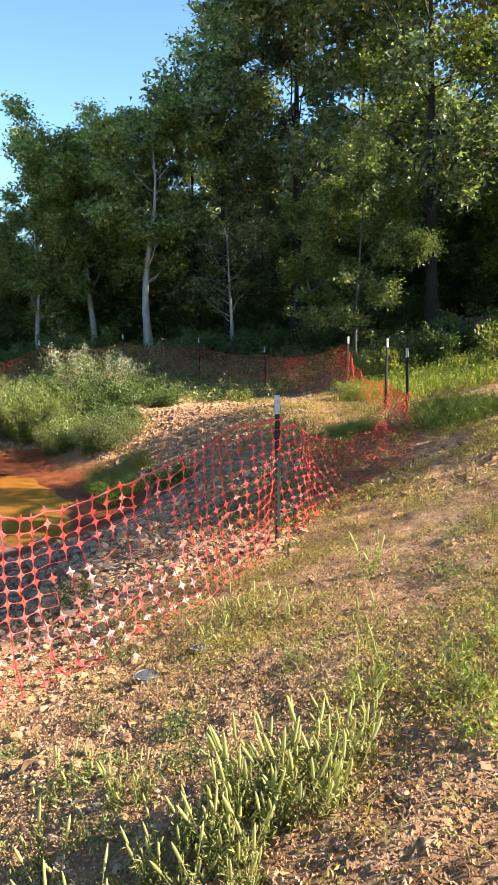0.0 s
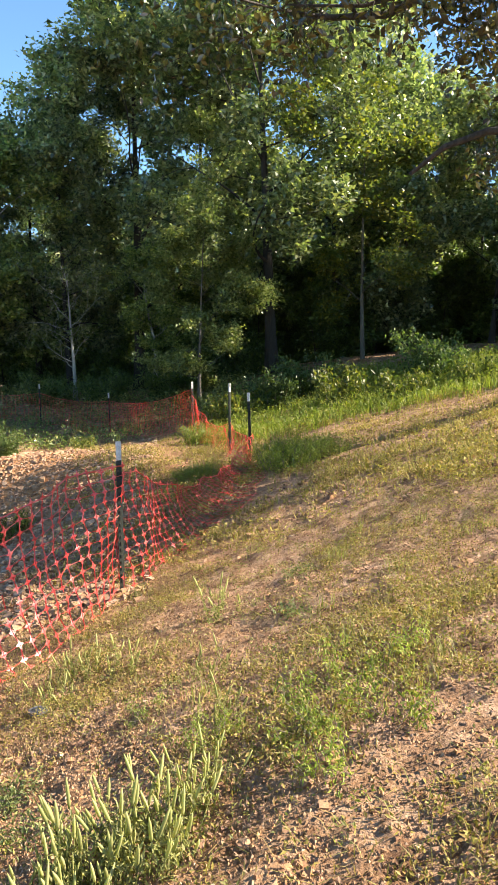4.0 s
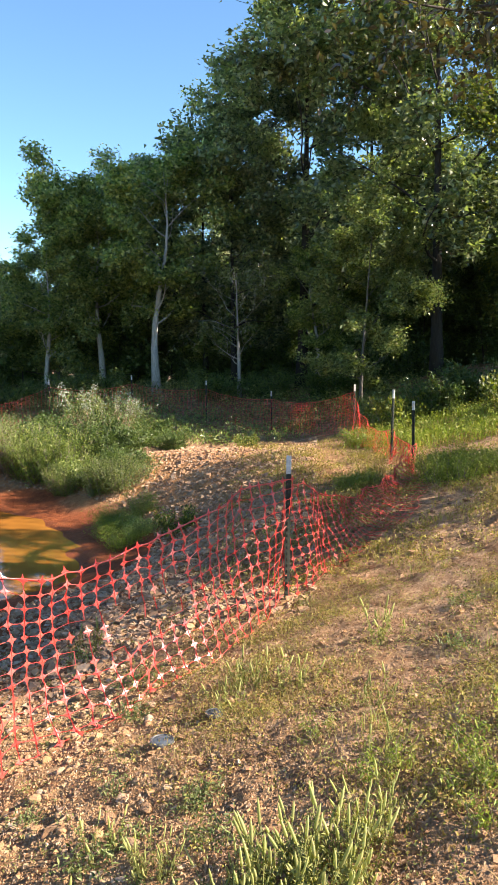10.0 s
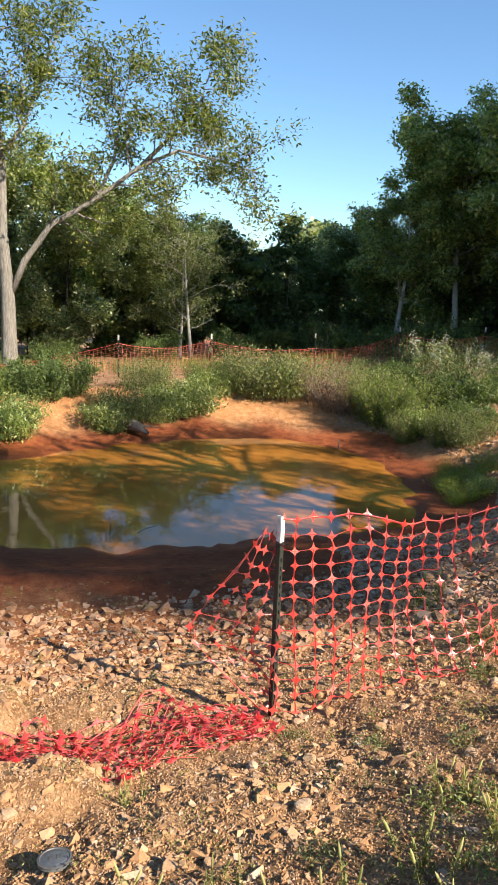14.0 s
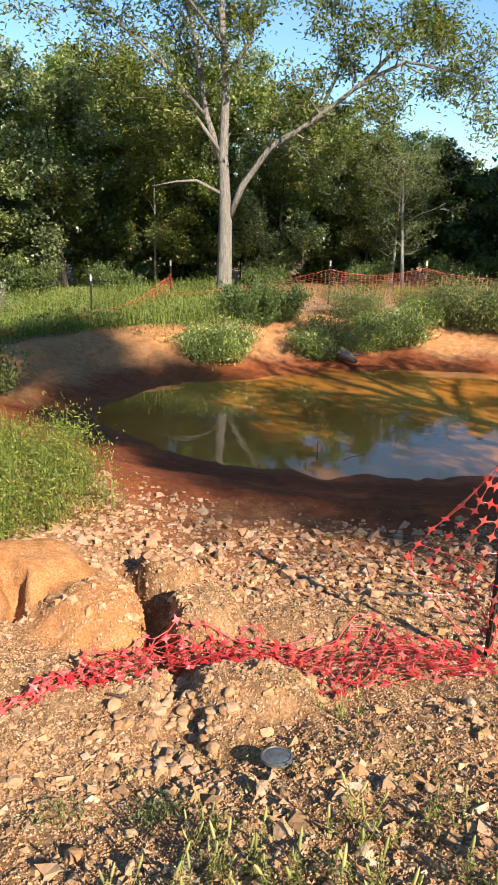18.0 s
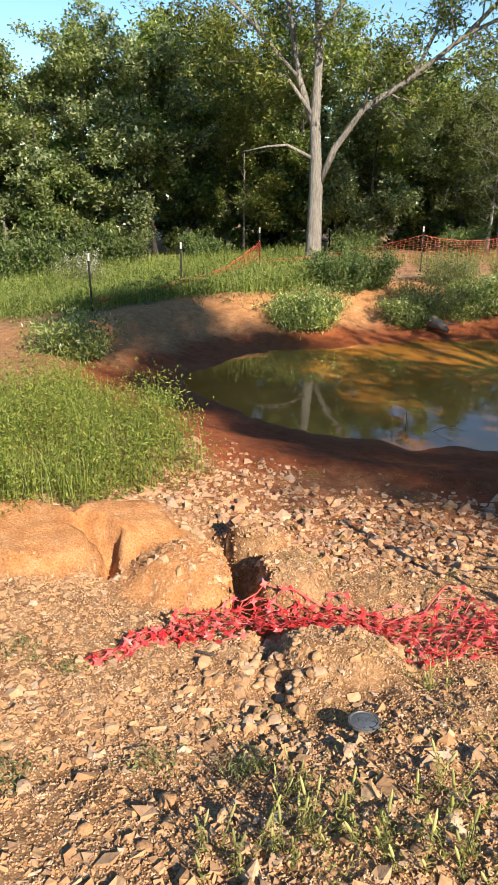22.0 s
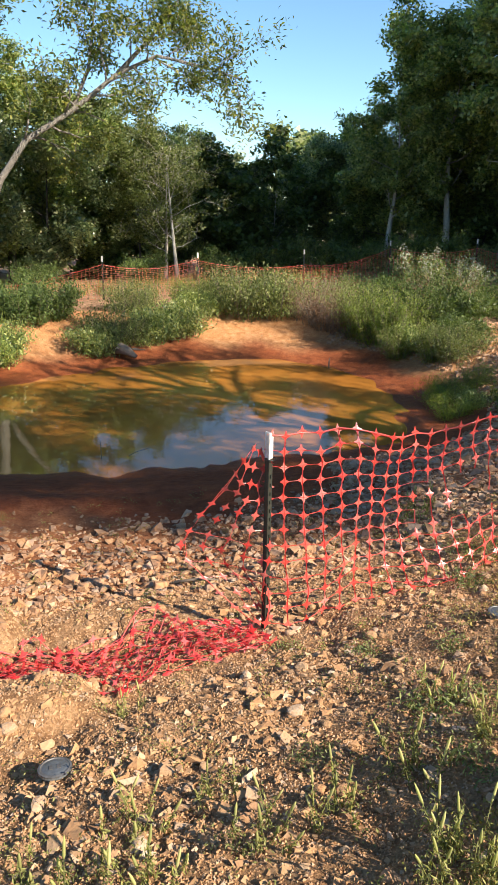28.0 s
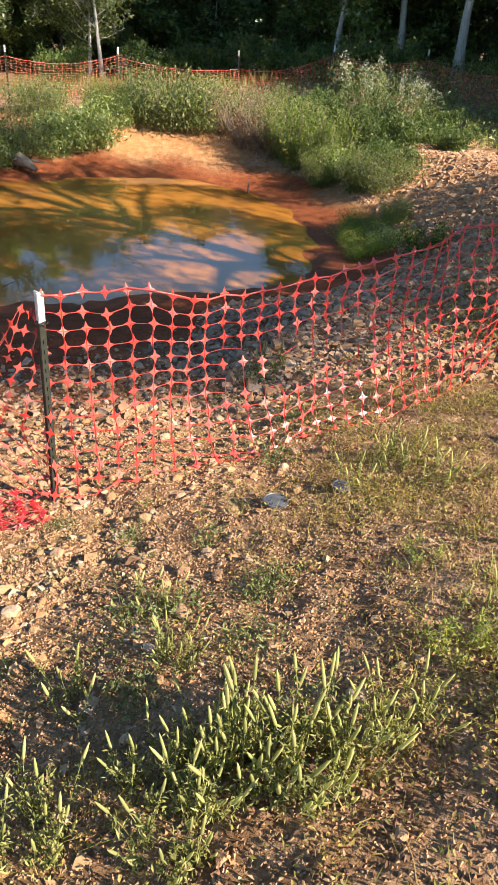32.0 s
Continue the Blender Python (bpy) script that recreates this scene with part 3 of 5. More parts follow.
def make_tree(seed, h, spread, low, leaf, bark_mat, label, category="tree", n_leaf=9000, size=0.17, r0=None, gap=0.25, limbs=11, lean=0.04, bow=0.05):
    """A broadleaf tree: trunk with limbs, and a crown of separate leaves in clumps."""
    rng = np.random.default_rng(seed)
    wood, tips = Build(), []
    r0 = r0 or h * 0.016
    k = 9
    pts, rad = [], []
    dx, dy = rng.normal(0, lean, 2)
    for i in range(k + 1):
        t = i / k
        pts.append((dx * h * t + bow * math.sin((3 + 40 * (bow - 0.05)) * t + seed), dy * h * t + bow * math.cos((4 + 40 * (bow - 0.05)) * t + seed), h * 0.92 * t - 0.1))
        rad.append(r0 * (1.35 if i == 0 else 1) * (1 - t) ** 1.2 + 0.012)
    wood.add(*tube(pts, rad, 9))
    for i in range(limbs):
        t = low + (0.97 - low) * (i + rng.random()) / limbs
        p = Vector(pts[int(t * k)]).lerp(Vector(pts[min(k, int(t * k) + 1)]), t * k % 1)
        a = i * 2.4 + rng.normal(0, 0.4)
        prof = math.sin(math.pi * min(1, 0.18 + 0.82 * (1 - (t - low) / (1 - low)))) ** 0.6
        ln = spread * (0.45 + 0.55 * prof) * rng.uniform(0.75, 1.1)
        grow(rng, p, (math.cos(a), math.sin(a), 0.15 + 0.8 * t), ln, r0 * 0.35 * (1.1 - t), 2, wood, tips, 0.35, 3)
    grow(rng, pts[-2], (dx, dy, 1), h * 0.14, 0.03, 1, wood, tips)
    cs = np.array([c for c, _ in tips])
    clump = rng.integers(0, len(cs), n_leaf)
    keep = rng.random(len(cs)) > gap
    clump = clump[keep[clump]]
    off = rng.normal(0, 1, (len(clump), 3)) * np.array([0.3, 0.3, 0.2]) * (0.42 + 0.035 * h)
    root = new("tree")
    tagged(root, label, category)
    part("trunk", wood.mesh("trunk", bark_mat), root)
    part("crown", leaves_mesh("crown", cs[clump] + off, size * rng.uniform(0.6, 1.25, len(clump)), leaf, rng, 0.75, 0.7, 0.15, True), root)
    return root


def plant_at(ob, heading, dist, turn=0.0, scale=1.0, group="", label="", sink=0.05, first=False):
    x, y = polar(heading, dist)
    m = Matrix.Translation((x, y, ground_z(x, y) - sink)) @ Matrix.Rotation(turn, 4, "Z")
    if first:
        ob.matrix_basis = m
        ob.scale = (scale,) * 3
        c = ob
    else:
        c = copy_thing(ob, m)
        c.scale = (scale,) * 3
    if label or group:
        tagged(c, label, "", group)
    return c


def grove(makers, rows, group):
    """Rows of (which, heading, distance, scale): the first of each kind is the model itself."""
    used = set()
    for n, (k, hd, ds, sc) in enumerate(rows):
        plant_at(makers[k], hd, ds, n * 2.17, sc, group, "", 0.08, k not in used)
        used.add(k)


TALL_A = make_tree(1, 16, 5.0, 0.2, LEAF_DARK, BARK_SHADED, "tall dark green oak at the wood's edge", n_leaf=80000, size=0.175, r0=0.21, limbs=17, gap=0.45)
TALL_B = make_tree(2, 13, 3.8, 0.2, LEAF_DARK, BARK_SHADED, "tall dark hardwood with a dense crown", n_leaf=62000, size=0.17, r0=0.15, limbs=15, gap=0.45)
TALL_C = make_tree(3, 10, 2.5, 0.3, LEAF_MID, BARK_WHITE, "slender pale-barked tree with a light green crown", n_leaf=30000, size=0.165, r0=0.19, limbs=15, gap=0.25, lean=0.02, bow=0.15)
MID_A = make_tree(4, 9, 2.8, 0.08, LEAF_MID, BARK_GREY, "mid-green hardwood in the far wood", n_leaf=38000, size=0.145, r0=0.11, limbs=13, gap=0.25)
MID_B = make_tree(5, 8.5, 2.6, 0.06, LEAF_SHRUB, BARK_GREY, "fresh green young tree in the far wood", n_leaf=34000, size=0.135, r0=0.09, limbs=13, gap=0.25)
MID_C = make_tree(6, 7.5, 2.8, 0.03, LEAF_DARK, BARK_SHADED, "dark dense tree of the far wood", n_leaf=36000, size=0.15, r0=0.1, limbs=13, gap=0.2)
YELLOW = make_tree(7, 7.5, 2.7, 0.22, LEAF_YELLOW, BARK_GREY, "young tree with sunlit yellow-green leaves", n_leaf=20000, size=0.12, r0=0.06, gap=0.38)
UNDER = make_tree(8, 4.2, 2.2, 0.02, LEAF_UNDER, BARK_SHADED, "low shady understorey tree with dense leaves", n_leaf=13000, size=0.2, r0=0.05, limbs=12, gap=0.05)
FARTREE = make_tree(10, 8, 3.2, 0.02, LEAF_DARK, BARK_SHADED, "distant dark tree deep in the wood", n_leaf=6000, size=0.4, r0=0.12, limbs=12, gap=0.0)
SNAG = make_tree(9, 6.5, 2.4, 0.25, LEAF_SHRUB, BARK_WHITE, "thin pale tree with mostly bare branches", n_leaf=3800, size=0.13, r0=0.1, limbs=15, gap=0.3, lean=0.07)
grove({"A": TALL_A, "B": TALL_B, "C": TALL_C, "M": MID_A, "F": MID_B, "D": MID_C, "Y": YELLOW, "U": UNDER, "S": SNAG, "W": FARTREE}, [
    # right of the pond: tall edge of the wood
    ("A", -1.6, 27, 0.98), ("A", -12, 23.5, 0.92), ("B", 3.4, 28, 0.8), ("B", -6.5, 31, 1.1), ("A", -17, 30, 1.0), ("B", 5.6, 30, 0.78),
    ("C", 9.6, 26.6, 0.84), ("C", 13.8, 29, 0.76), ("B", 12.6, 32, 0.68), ("M", 15.2, 31, 0.95), ("M", 17.0, 31, 0.86), ("B", 8, 36, 0.66),
    ("F", -6.3, 22.0, 0.64), ("Y", -18.8, 23.5, 1.02), ("B", -22, 31, 0.8), ("B", -27, 33, 0.7), ("D", -22, 26, 0.9), ("D", -28, 25, 0.95),
    ("D", -37, 22, 0.85), ("M", -41, 27, 0.9), ("D", -46, 25, 0.85), ("B", -50, 30, 0.7), ("M", -33, 30, 1.1), ("Y", -45, 20, 0.5), ("S", 3.2, 25.5, 0.72), ("C", -3, 26, 0.48), ("C", 17.6, 29, 0.62), ("C", -4.2, 28, 0.5),
    # middle distance beyond the pond
    ("D", 20.4, 37, 0.78), ("D", 21.8, 36, 0.72), ("M", 24.2, 38, 0.58), ("D", 26.4, 42, 0.5), ("D", 28.8, 44, 0.45), ("M", 31, 40, 0.5),
    ("M", 33.2, 33, 0.62), ("F", 36, 31, 0.62), ("D", 38.5, 34, 0.72), ("F", 34.8, 30, 0.62), ("S", 33.4, 28.5, 0.78), ("S", 34.3, 29, 0.7), ("S", 26.2, 33, 0.6), ("D", 31.3, 34, 0.6),
    # far left
    ("M", 40.6, 32, 0.72), ("D", 43, 30, 0.8), ("F", 45, 32, 0.85), ("M", 48, 31, 0.85), ("D", 50, 34, 0.95), ("Y", 52, 29.5, 0.85),
    ("F", 53.5, 32, 0.95), ("M", 55.5, 33, 0.95), ("C", 57, 33, 0.8), ("D", 58.5, 30, 0.95), ("M", 61, 31, 0.85), ("F", 63.5, 30, 0.85),
    ("D", 66, 30, 0.85), ("F", 69, 29, 0.8), ("M", 72, 30, 0.8), ("D", 75, 29, 0.8), ("M", 79, 28, 0.8), ("F", -55, 30, 0.8),
] + [("W", -58 + 2.9 * i + 0.9 * math.sin(7 * i), 44 + 6 * math.sin(2.7 * i), (1.15 if i < 22 else 0.72 if i < 34 else 0.85) + 0.12 * math.sin(4.1 * i)) for i in range(49)] + [("W", -57 + 2.3 * i, 53 + 3 * math.sin(3.1 * i), 1.1) for i in range(30)] + [("U", 12 - 2.6 * i, 40 + 2 * math.sin(5.3 * i), 0.9 + 0.15 * math.sin(3.4 * i)) for i in range(16)] + [("U", -6 - 2.3 * i, 28.5 + 2.2 * math.sin(2.9 * i), 0.62 + 0.1 * math.sin(4.4 * i)) for i in range(11)] + [("U", -50 + 4.1 * i + 1.3 * math.sin(5 * i), 33 + 2.5 * math.sin(3.3 * i), 0.85 + 0.2 * math.sin(2.1 * i)) for i in range(32)], "edge of the wood")


def oak_tree():
    """The near oak with a stout trunk, low limbs and drooping outer leaves."""
    rng = np.random.default_rng(21)
    wood, tips = Build(), []
    zs = [-0.15, 0, 0.3, 1.0, 1.35, 1.7, 2.4, 3.2, 3.7, 4.6, 5.8, 7.2, 8.6]
    rs = [0.53, 0.46, 0.41, 0.37, 0.345, 0.29, 0.275, 0.3, 0.27, 0.2, 0.14, 0.08, 0.03]
    sides, rings = 56, 150
    verts = []
    for i in range(rings + 1):
        z = -0.15 + 8.75 * (i / rings) ** 1.4
        r = float(np.interp(z, zs, rs))
        cx, cy = 0.03 * z * (z < 3.5) + 0.1 * (z >= 3.5), 0.05 * math.sin(z * 0.7)
        for j in range(sides):
            a = j * math.tau / sides
            flare = 0.1 * max(0, 1 - z / 0.7) ** 2 * math.cos(5 * a + 0.6)
            ridge = noise.noise(Vector((9 * math.cos(a), 9 * math.sin(a), z * 1.5))) + 0.5 * noise.noise(Vector((20 * math.cos(a), 20 * math.sin(a), z * 4)))
            k = r * (1 + flare) + 0.045 * min(r, 0.3) / 0.3 * (abs(ridge) * 1.8 - 0.6)
            verts.append((cx + k * math.cos(a), cy + k * math.sin(a), z))
    wood.add(verts, [(i * sides + j, i * sides + (j + 1) % sides, (i + 1) * sides + (j + 1) % sides, (i + 1) * sides + j) for i in range(rings) for j in range(sides)])
    for a, z, ln, up in ((200, 6.4, 4.6, 0.25), (170, 6.8, 4.6, 0.3), (255, 4.0, 2.6, 0.15), (300, 4.0, 3.0, 0.12), (335, 3.75, 2.8, 0.08), (15, 3.8, 3.0, 0.1), (60, 4.1, 2.4, 0.25), (110, 4.6, 2.6, 0.4), (280, 4.2, 2.8, 0.2),
                         (215, 6.9, 4.4, 0.3), (20, 4.8, 3.4, 0.3), (320, 4.6, 3.2, 0.3), (270, 5.4, 3.6, 0.4), (140, 6.2, 3.0, 0.6), (230, 6.6, 3.8, 0.5), (330, 6.2, 3.4, 0.5), (60, 6.8, 2.4, 0.6), (300, 6.8, 2.6, 0.5)):
        grow(rng, (0, 0, z), (math.cos(radians(a)), math.sin(radians(a)), up), ln, 0.11, 2, wood, tips, 0.4, 4, 0.0)
    wood.add(*tube([(-0.05, 0, 3.3), (-0.7, -0.1, 3.62), (-1.4, -0.2, 3.66), (-2.0, -0.25, 3.5), (-2.5, -0.3, 3.15)], [0.08, 0.07, 0.055, 0.045, 0.03], 7))
    cs = np.array([c for c, _ in tips if c[2] < 8.4])
    n = 46000
    i = rng.integers(0, len(cs), n)
    i = i[(rng.random(len(cs)) > 0.46)[i]]
    off = rng.normal(0, 1, (len(i), 3)) * [0.28, 0.28, 0.26] - [0, 0, 0.12]
    root = tagged(new("oak_tree"), "large oak with rough bark and browning drooping leaves", "tree")
    part("trunk", wood.mesh("trunk", BARK_OAK), root)
    part("crown", leaves_mesh("crown", cs[i] + off, 0.14 * rng.uniform(0.6, 1.35, len(i)), LEAF_OAK, rng, 0.7, 0.5, 0.6), root)
    return root


OAK_AT = polar(-34.3, 12.0)
OAK = oak_tree()
OAK.matrix_basis = Matrix.Translation((*OAK_AT, ground_z(*OAK_AT))) @ Matrix.Rotation(radians(-33.6), 4, "Z")


# tall trees added outside the view: high crowns to shade pond and mud
SHADE = make_tree(11, 18.5, 1.7, 0.78, LEAF_MID, BARK_SHADED, "unseen tall tree added to shade the pond", n_leaf=11000, size=0.25, r0=0.05, limbs=13, gap=0.55, lean=0.01)
for n, (x, y, sc) in enumerate(((25.6, 2.5, 1.1), (24.5, 3.0, 1.3))):
    m = Matrix.Translation((x, y, ground_z(x, y) - 0.1)) @ Matrix.Rotation(0.4 + 3.6 * n, 4, "Z")
    c = SHADE if n == 0 else copy_thing(SHADE, m)
    c.matrix_basis = m
    c.scale = (sc,) * 3
    tagged(c, group="shade trees")


def pecan_tree():
    """The tall forked tree with sparse leaves beyond the pond; local x runs across the view, y away."""
    rng = np.random.default_rng(33)
    wood, tips = Build(), []
    wood.add(*tube([(0, 0, -0.2), (0, 0, 0.3), (0, 0, 1.5), (0.0, 0, 2.6), (-0.03, 0.0, 3.3), (-0.1, 0.05, 4.6), (-0.05, 0.1, 6.5), (-0.2, 0.2, 8.5)], [0.34, 0.27, 0.225, 0.21, 0.18, 0.15, 0.12, 0.085], 12))
    def limb(pts, r, side=9, level=1, ln=1.6):
        p = [Vector(q) for q in pts]
        rad = [max(0.012, r * (1 - 0.82 * i / (len(p) - 1))) for i in range(len(p))]
        wood.add(*tube(p, rad, 8))
        for i in range(side):
            t = (0.25 + 0.75 * (i + rng.random()) / side) * (len(p) - 1)
            j = min(len(p) - 2, int(t))
            d = (p[j + 1] - p[j]).normalized()
            q = Vector(rng.normal(0, 1, 3))
            q = (q - q.dot(d) * d).normalized()
            grow(rng, p[j].lerp(p[j + 1], t - j), d * 0.5 + q + Vector((0, 0, 0.2)), ln * rng.uniform(0.6, 1.2), rad[j] * 0.35 + 0.008, level, wood, tips, 0.5, 3, 0.05)
        tips.append((tuple(p[-1]), ln))
    limb([(-0.05, 0.1, 6.5), (-0.2, 0.2, 8.5), (-0.1, 0.1, 10.5), (-0.2, 0, 12)], 0.1, 14)
    limb([(0.05, 0, 2.6), (0.5, -0.1, 3.7), (1.3, -0.3, 4.8), (2.6, -0.5, 5.6), (3.9, -0.8, 6.6), (5.0, -1, 7.1), (6.2, -1.2, 6.9), (7.4, -1.4, 6.6)], 0.115, 24, 1, 1.7)
    limb([(3.9, -0.8, 6.6), (4.9, -0.4, 7.6), (5.8, -0.2, 8.6), (6.2, 0, 9.8)], 0.07, 12, 1, 1.4)
    limb([(2.6, -0.5, 5.6), (3.2, 0, 6.8), (3.5, 0.4, 8.4), (3.8, 0.5, 9.6)], 0.07, 12, 1, 1.4)
    limb([(-0.15, 0.05, 4.4), (-0.6, 0.3, 5.6), (-0.9, 0.4, 7.2), (-1.3, 0.6, 9.2), (-1.5, 0.6, 11)], 0.12, 14)
    limb([(-0.05, 0, 3.4), (-0.9, -0.2, 3.8), (-1.5, -0.4, 3.75), (-2.2, -0.5, 3.6)], 0.06, 0, 1, 0.6)
    limb([(-0.15, 0, 4.6), (-1.0, 0.3, 5.7), (-1.8, 0.5, 6.1), (-2.9, 0.5, 6.1)], 0.07, 9)
    limb([(-0.2, 0, 6.5), (0.6, 0.3, 7.6), (1.1, 0.5, 9.0), (1.8, 0.6, 10.6)], 0.09, 13)
    limb([(-0.6, 0.3, 5.6), (-2.0, -0.3, 7.0), (-3.2, -0.6, 8.0), (-4.4, -0.6, 8.3)], 0.07, 12)
    limb([(-0.2, 0.1, 7.6), (-1.6, -0.8, 9.0), (-2.4, -1.2, 10.2)], 0.06, 10)
    cs = np.array([c for c, _ in tips])
    n = 40000
    i = rng.integers(0, len(cs), n)
    off = rng.normal(0, 1, (n, 3)) * [0.24, 0.24, 0.18] - [0, 0, 0.06]
    root = tagged(new("pecan_tree"), "tall forked tree with grey bark and sparse yellowing leaves", "tree")
    part("trunk", wood.mesh("trunk", BARK_PALE), root)
    part("crown", leaves_mesh("crown", cs[i] + off, 0.165 * rng.uniform(0.6, 1.25, n), LEAF_PECAN, rng, 0.6, 0.36, 0.4), root)
    return root


PECAN = pecan_tree()
px_, py_ = polar(46.9, 24)
PECAN.matrix_basis = Matrix.Translation((px_, py_, ground_z(px_, py_) - 0.35)) @ Matrix.Rotation(radians(46.9), 4, "Z")


# ---- shrubs and weeds ----
def make_bush(seed, h, w, leaf, label, n_leaf=2600, size=0.06, stems=16, name="bush", narrow=0.3, flowers=0, lean=0.35):
    """A bush of many upright stems with small leaves."""
    rng = np.random.default_rng(seed)
    wood, pts = Build(), []
    for i in range(stems):
        a, r = rng.uniform(0, math.tau), w * 0.35 * math.sqrt(rng.random())
        x, y = r * math.cos(a), r * math.sin(a)
        d = Vector((x / w * 1.6 + rng.normal(0, lean * 0.4), y / w * 1.6 + rng.normal(0, lean * 0.4), 1)).normalized()
        ln = h * rng.uniform(0.65, 1.08)
        p = [Vector((x, y, -0.05)) + d * ln * t + Vector((0.06 * math.sin(5 * t + i), 0.06 * math.cos(4 * t + i), 0)) * t for t in (0, 0.35, 0.7, 1)]
        r = min(0.009, h * 0.008)
        wood.add(*tube(p, [r, r * 0.8, r * 0.55, r * 0.2], 3))
        pts += [p[0].lerp(p[-1], 0.12 + 0.88 * t) for t in rng.random(30)]
    c = np.array([tuple(p) for p in pts])
    i = rng.integers(0, len(c), n_leaf)
    off = rng.normal(0, 1, (n_leaf, 3)) * [w * 0.1, w * 0.1, h * 0.05]
    root = tagged(new(name), label, name.replace("_", " "))
    tagged(part("stem_growth", wood.mesh("stem_growth", WOOD), root), kind="stuff")
    part("foliage", leaves_mesh("foliage", c[i] + off, size * rng.uniform(0.6, 1.3, n_leaf), leaf, rng, 1.2, narrow, -0.5), root)
    if flowers:
        top = c[np.argsort(-c[:, 2])[:max(10, len(c) // 3)]]
        j = rng.integers(0, len(top), flowers)
        part("flower_growth", leaves_mesh("flower_growth", top[j] + rng.normal(0, 0.06, (flowers, 3)) + [0, 0, 0.05], 0.04 * rng.uniform(0.6, 1.3, flowers), FLOWER, rng, 1, 0.9, 0), root)["kind"] = "stuff"
    return root


BUSH_A = make_bush(41, 1.3, 1.7, LEAF_SHRUB, "rounded grey-green bush on the pond bank", 6500, 0.095, 60, narrow=0.3)
BUSH_B = make_bush(42, 0.9, 1.4, LEAF_MID, "low green bush on the pond bank", 4500, 0.09, 36, narrow=0.4)
BUSH_C = make_bush(43, 1.3, 1.6, LEAF_SHRUB, "pale flowering weed bush on the bank", 3000, 0.08, 30, flowers=900)
BUSH_D = make_bush(44, 1.5, 1.4, LEAF_UNDER, "dark leafy shrub at the wood's edge", 6500, 0.1, 26, narrow=0.5)
BUSH_E = make_bush(45, 1.0, 1.0, LEAF_YELLOW, "sunlit yellow-green sapling in grass", 1500, 0.1, 10, narrow=0.5)
BUSH_G = make_bush(46, 1.35, 0.9, BLADE_GREEN, "upright green weeds crowding the pond bank", 6000, 0.085, 60, narrow=0.2, lean=0.22)
BUSH_K = make_bush(47, 1.4, 1.2, LITTER, "tall brown withering weeds on the bank", 1800, 0.08, 60, narrow=0.25, lean=0.3)
BANK = [("A", -9.2, 17.4, 1.05), ("A", -8.5, 17.7, 0.95), ("A", -10.0, 18.0, 0.7), ("G", -10.5, 17.0, 0.65), ("G", -10.9, 17.2, 0.65),
        ("K", -7.5, 17.6, 0.9), ("K", -6.9, 17.4, 0.85), ("A", -6.5, 18.0, 0.75), ("K", -6.4, 17.2, 0.8),
        ("G", -5.9, 17.1, 0.95), ("G", -5.4, 16.9, 1.0), ("G", -4.9, 16.8, 0.95), ("D", -5.4, 17.8, 0.71), ("D", -4.5, 17.7, 0.75), ("D", -3.8, 17.4, 0.68), ("K", -4.3, 18.4, 0.85),
        ("G", -4.6, 15.9, 0.6), ("B", -4.2, 16.3, 0.75), ("G", -3.7, 15.5, 0.6), ("A", -3.2, 15.4, 0.6), ("D", -3.3, 16.3, 0.49),
        ("D", -2.6, 18.4, 0.45), ("D", -3.4, 19.4, 0.60), ("D", -4.6, 20.0, 0.68), ("D", -6.0, 19.6, 0.68), ("A", -7.2, 19.4, 0.7),
        ("G", -2.5, 13.7, 0.4), ("G", -2.8, 13.2, 0.38), ("B", -2.3, 12.8, 0.4), ("C", -5.1, 20.9, 1.15), ("C", -4.5, 20.7, 0.95)]
BUSHES = {"A": BUSH_A, "B": BUSH_B, "C": BUSH_C, "D": BUSH_D, "E": BUSH_E, "G": BUSH_G, "K": BUSH_K}
